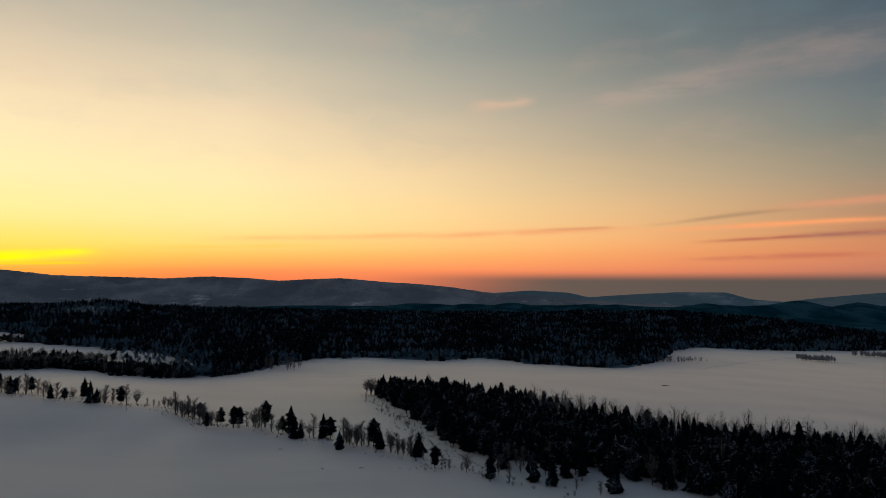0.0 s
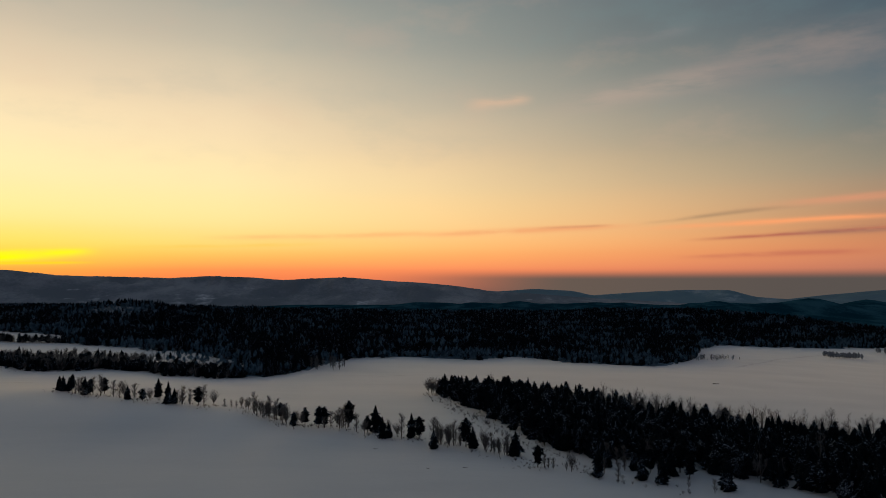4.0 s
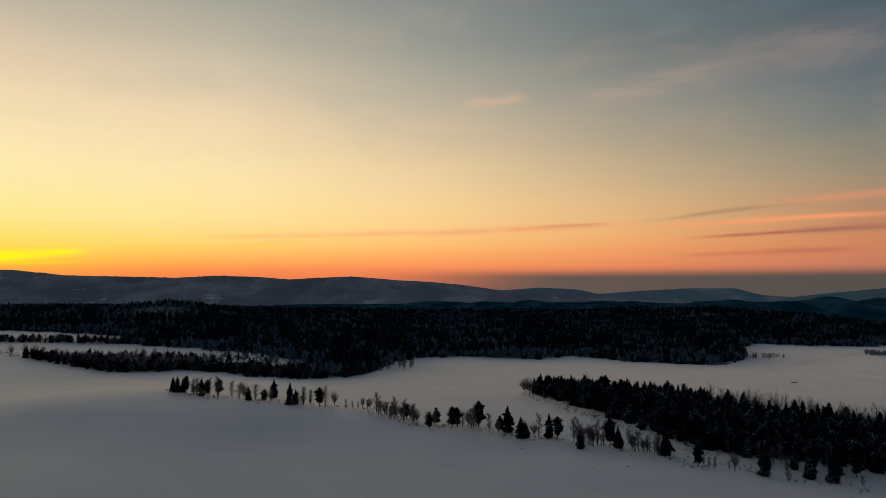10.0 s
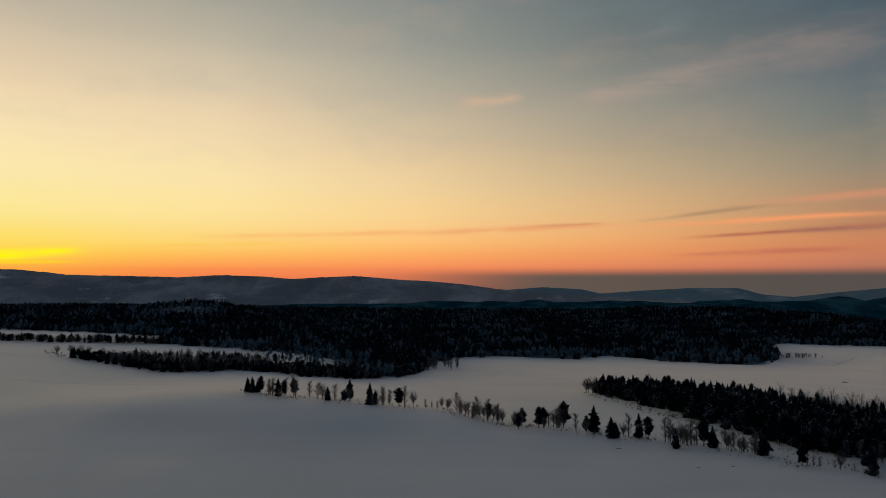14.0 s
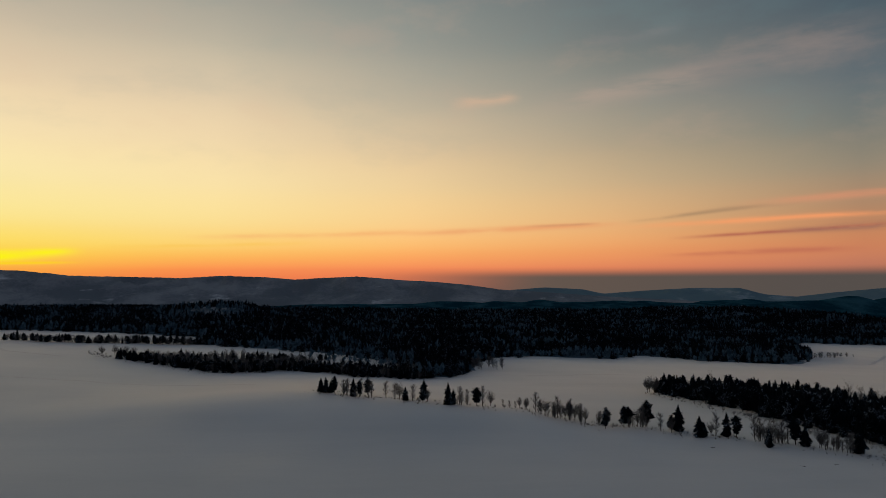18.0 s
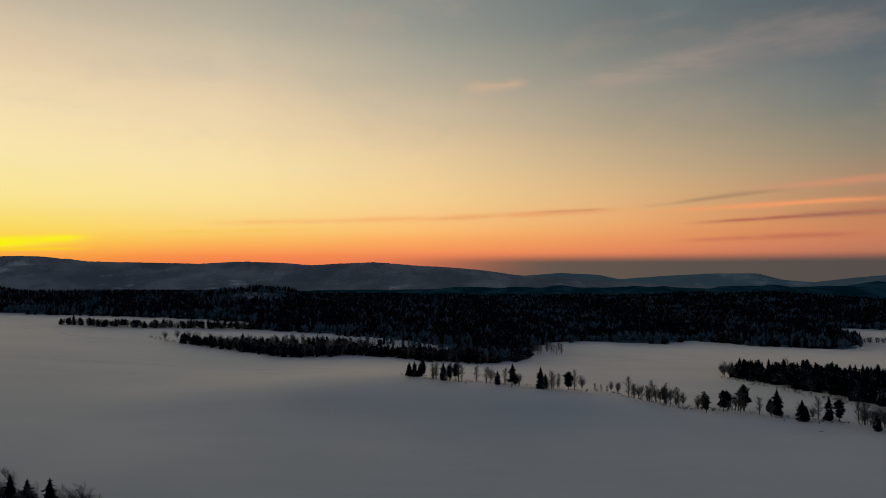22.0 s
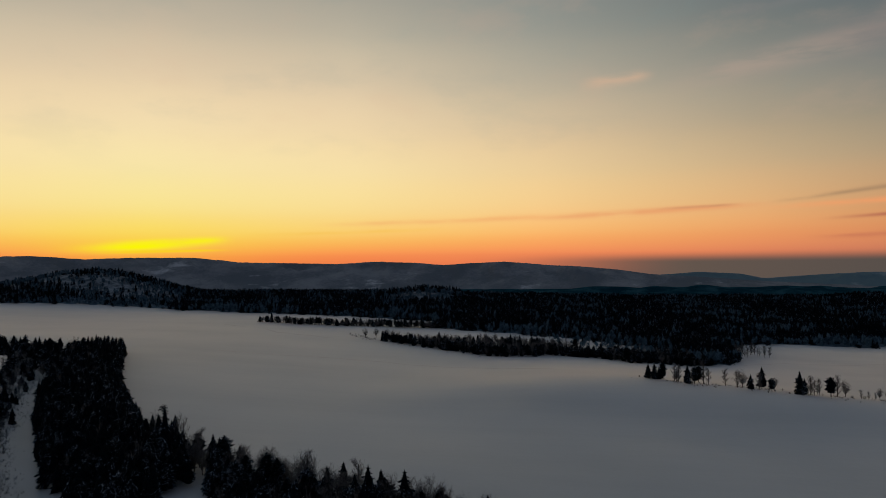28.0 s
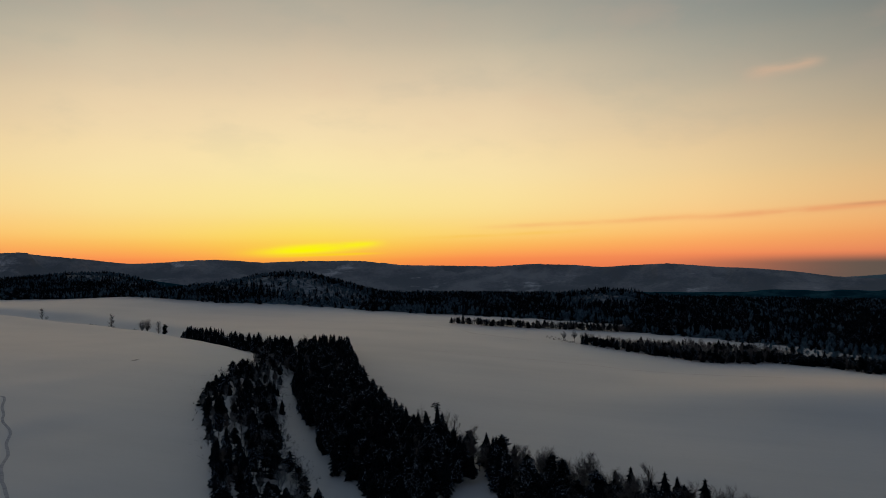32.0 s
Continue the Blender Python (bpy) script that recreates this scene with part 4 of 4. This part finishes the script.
for k in range(90):
    x, y = rng.uniform(-310, -195), rng.uniform(570, 678)
    if inside(x, y, SLOPE):
        plant(rng.choice(("hoar0", "hoar1", "hoar0", "hoar1", "spruce2", "spruce0")), x, y, rng.uniform(0.4, 0.75), rng, "young growth on the open slope")
plant("round0", -455, 600, 1.0, rng, "bare trees at the belt's tip", "round-headed leafless tree at the tip of the belt")
for k in range(30):
    s = rng.random()
    plant(rng.choice(("bush0", "bush1", "bush0")), -476 + 34 * s + rng.gauss(0, 2), 618 - 30 * s + rng.gauss(0, 3), rng.uniform(0.5, 0.9), rng, "bare bushes at the belt's tip")
for k in range(16):
    plant(rng.choice(("birch0", "birch2", "hoar0", "hoar1")), rng.uniform(-148, -120), rng.uniform(590, 618), rng.uniform(0.8, 1.12), rng, "birches at the field corner")
for k in range(36):
    s = rng.random()
    widen(plant(rng.choice(("hoar0", "hoar1", "bush0", "birch0")), 215 + 75 * s, 752 + 46 * s + rng.gauss(0, 4), rng.uniform(0.55, 0.9) * (1 - 0.35 * s), rng, "scrub on the spur"), 1.3)
rs = np.random.RandomState(83)
q = rs.uniform(0, 1, 60)
massed("birch_clump", "clump of pale frosted birches in the open field", np.stack([452 + 38 * q, 924 - 18 * q + rs.normal(0, 4, 60), rs.uniform(6.5, 9.5, 60), rs.uniform(1.6, 2.4, 60), np.ones(60)], 1), 83, HEDGE)
q = rs.uniform(0, 1, 120)
massed("far_tree_row", "far row of pale leafless trees across the field", np.stack([570 + 125 * q, 1010 - 83 * q + rs.normal(0, 5, 120), rs.uniform(6.5, 10, 120), rs.uniform(1.6, 2.4, 120), np.ones(120)], 1), 84, HEDGE)

# ---- the great forest beyond the fields ----
FAR_TREES = 60000
r = np.random.RandomState(90)
fa = np.radians(r.uniform(-62, 42, FAR_TREES * 3))
fr = np.sqrt(r.uniform(480.0 ** 2, 2050.0 ** 2, FAR_TREES * 3))
tx, ty = -160 + fr * np.sin(fa), fr * np.cos(fa)
behind_front = ty - front(tx)
open_ground = ripple(tx, ty, 120, 60) > 1.15
on_slope = inside(tx, ty, SLOPE)
slope = 0.95 * on_slope + 0.8 * np.exp(-((tx - 160) / 45) ** 2 - ((ty - 715) / 32) ** 2)
thin = thin_wood(tx, ty)
keep = ((behind_front > 2) | on_slope) & ~open_ground & (fr < tree_limit(tx, ty)) & (r.uniform(0, 1, len(tx)) > 0.8 * slope) & (r.uniform(0, 1, len(tx)) > np.clip(0.75 * thin, 0, 0.7))
keep &= r.uniform(0, 1, len(tx)) < np.clip(1.25 - (fr - 600) / 2200, 0.45, 1)
tx, ty, behind_front, slope, on_slope, thin = (q[keep][:FAR_TREES] for q in (tx, ty, behind_front, slope, on_slope, thin))
stand = 1.15 * ripple(tx * 0.55, ty * 1.3, 70, 61) + 0.6 * ripple(tx, ty, 25, 62)
hilltop = 2.2 * np.clip(thin, 0, 1.2)
pale_margin = 1.5 * ((behind_front < 34) & (behind_front > 4) & ((ripple(tx, ty, 60, 64) > 0.0) | ((tx > -105) & (tx < 80) & (behind_front < 30))))
bare = (r.uniform(-0.9, 0.9, len(tx)) + 1.5 * stand + hilltop + pale_margin + 1.9 * slope > 1.25).astype(float)
bare[(behind_front < 14) & (r.uniform(0, 1, len(tx)) < 0.35)] = 1
bare[on_slope & (r.uniform(0, 1, len(tx)) < 0.8)] = 1
height = (5.0 + 8.0 * r.beta(2.2, 2.0, len(tx))) * (1 + 0.12 * ripple(tx, ty, 40, 66) + 0.16 * ripple(tx * 0.6, ty, 110, 67)) * np.where(thin > 0.5, 0.8, 1.0) * np.where(on_slope, 0.5, np.clip(0.72 + behind_front / 60, 0.72, 1.0))
width = np.where(bare > 0, r.uniform(1.5, 2.4, len(tx)), r.uniform(1.7, 3.5, len(tx)))
rows = np.stack([tx, ty, height, width, bare], 1)
for n, (lo, hi) in enumerate(((-9999, -700), (-700, -300), (-300, 60), (60, 9999))):
    massed("forest", "wide dark conifer forest with frosted birches and snow", rows[(tx >= lo) & (tx < hi)], 95 + n)


# dry undergrowth along the wood margins, the gully and the row
def undergrowth(name, line, spread_by, count, seed, tall):
    r = np.random.RandomState(seed)
    pts = np.array(line, float)
    at = np.r_[0, np.cumsum(np.hypot(*np.diff(pts, axis=0).T))]
    q = r.uniform(0, at[-1], count)
    x = np.interp(q, at, pts[:, 0]) + r.normal(0, spread_by, count)
    y = np.interp(q, at, pts[:, 1]) + r.normal(0, spread_by, count)
    patchy = ripple(x, y, 22, seed) > -0.2
    rows = np.stack([x, y, r.uniform(0.35, 1.0, count) * tall, r.uniform(0.4, 0.9, count) * tall * 0.7, np.ones(count)], 1)[patchy]
    massed(name, "dry stalks and low scrub poking through the snow", rows, seed, WEEDS, stalks=True)


undergrowth("undergrowth", ROW[:-1], 4.0, 900, 301, 1.6)
undergrowth("undergrowth", [(-44, 446), (-16, 356), (0, 306), (14, 268)], 4.5, 500, 302, 1.8)
undergrowth("undergrowth", [(-480, 205), (-505, 236), (-530, 276), (-566, 334), (-590, 372)], 5.0, 1000, 303, 1.6)
undergrowth("undergrowth", [(-478, 166), (-522, 216), (-558, 258), (-586, 306), (-592, 344)], 3.0, 500, 304, 1.0)
undergrowth("undergrowth", [(-566, 268), (-590, 300), (-598, 322)], 7.0, 220, 305, 0.9)
undergrowth("undergrowth", [(-474, 616), (-444, 590), (-395, 558), (-345, 520), (-300, 532)], 3.0, 260, 306, 1.5)


# ---- small things on the snow ----
def ribbon(name, line, width, mat, lift, label, category):
    """A shallow trodden line that follows the ground."""
    pts = []
    for a, b in zip(line, line[1:]):
        n = max(2, int(math.dist(a, b) / 2.5))
        pts += [(a[0] + (b[0] - a[0]) * i / n, a[1] + (b[1] - a[1]) * i / n) for i in range(n)]
    verts, faces = [], []
    for i, (x, y) in enumerate(pts):
        q = pts[min(i + 1, len(pts) - 1)]
        p = pts[max(i - 1, 0)]
        d = Vector((q[0] - p[0], q[1] - p[1], 0)).normalized()
        wob = 0.5 * math.sin(i * 0.55) + 0.35 * math.sin(i * 0.21 + 1)
        for s, up in ((-1, 0.0), (0, 0.06), (1, 0.0)):
            xx, yy = x - d.y * (width * s / 2 + wob), y + d.x * (width * s / 2 + wob)
            verts.append((xx, yy, float(land(xx, yy)) + lift + up))
        if i:
            for k in range(2):
                b = 3 * i + k
                faces.append((b - 3, b - 2, b + 1, b))
    return tagged(new(name, sheet(name, verts, faces, [mat])), label, category, kind="structure")


ribbon("footpath", [(-668, 228), (-650, 219), (-640, 218), (-625, 207), (-606, 191), (-582, 176), (-561, 159), (-548, 147), (-539, 139), (-526, 132), (-510, 121)], 1.1, PACKED, 0.05, "trodden footpath winding through the snow", "path")


TRACKS = [[(-622, 672), (-606, 664), (-590, 656)], [(-560, 633), (-540, 612), (-509, 598), (-480, 588)],
          [(-530, 474), (-493, 471), (-440, 475), (-392, 464), (-340, 458), (-290, 448)],
          [(-205, 500), (-176, 524), (-126, 549), (-64, 561), (-20, 559)], [(212, 688), (242, 684), (300, 760), (361, 847), (487, 979)]]
for track in TRACKS:
    ribbon("old_track", track, 3.6, TRACKED, 0.03, "faint old vehicle track across the snow", "track")


def brushwood(x, y, size, seed):
    """A small heap of sticks half buried in snow."""
    rg = random.Random(seed)
    root = new("brushwood_heap")
    root.matrix_basis = pose(x, y, float(land(x, y)), 0, 0, rg.uniform(0, 180))
    for k in range(9):
        v, f = [], []
        an = rg.gauss(0, 0.35)
        c = Vector((rg.uniform(-0.5, 0.5) * size, rg.uniform(-0.2, 0.2) * size, 0.08 * size + 0.05 * size * rg.random()))
        d = Vector((math.cos(an), math.sin(an), rg.uniform(-0.1, 0.12))) * size * rg.uniform(0.5, 0.9)
        add_tube(v, f, c - d, c + d, 0.06 * size, 0.03 * size, 5)
        part("branch", sheet("branch", v, f, [WOOD]), root)
    tagged(root, "low heap of dead branches half buried in snow", "brushwood", group="brushwood heaps")


for n, (x, y, size) in enumerate(((-66, 296, 0.9), (-30, 268, 0.9), (-44, 266, 0.8), (161, 525, 2.4), (-663, 322, 1.8))):
    brushwood(x, y, size, 200 + n)

# masters that stand nowhere are taken out again
for key, ob in MASTERS.items():
    if key not in USED:
        for o in (*ob.children_recursive, ob):
            bpy.data.objects.remove(o)
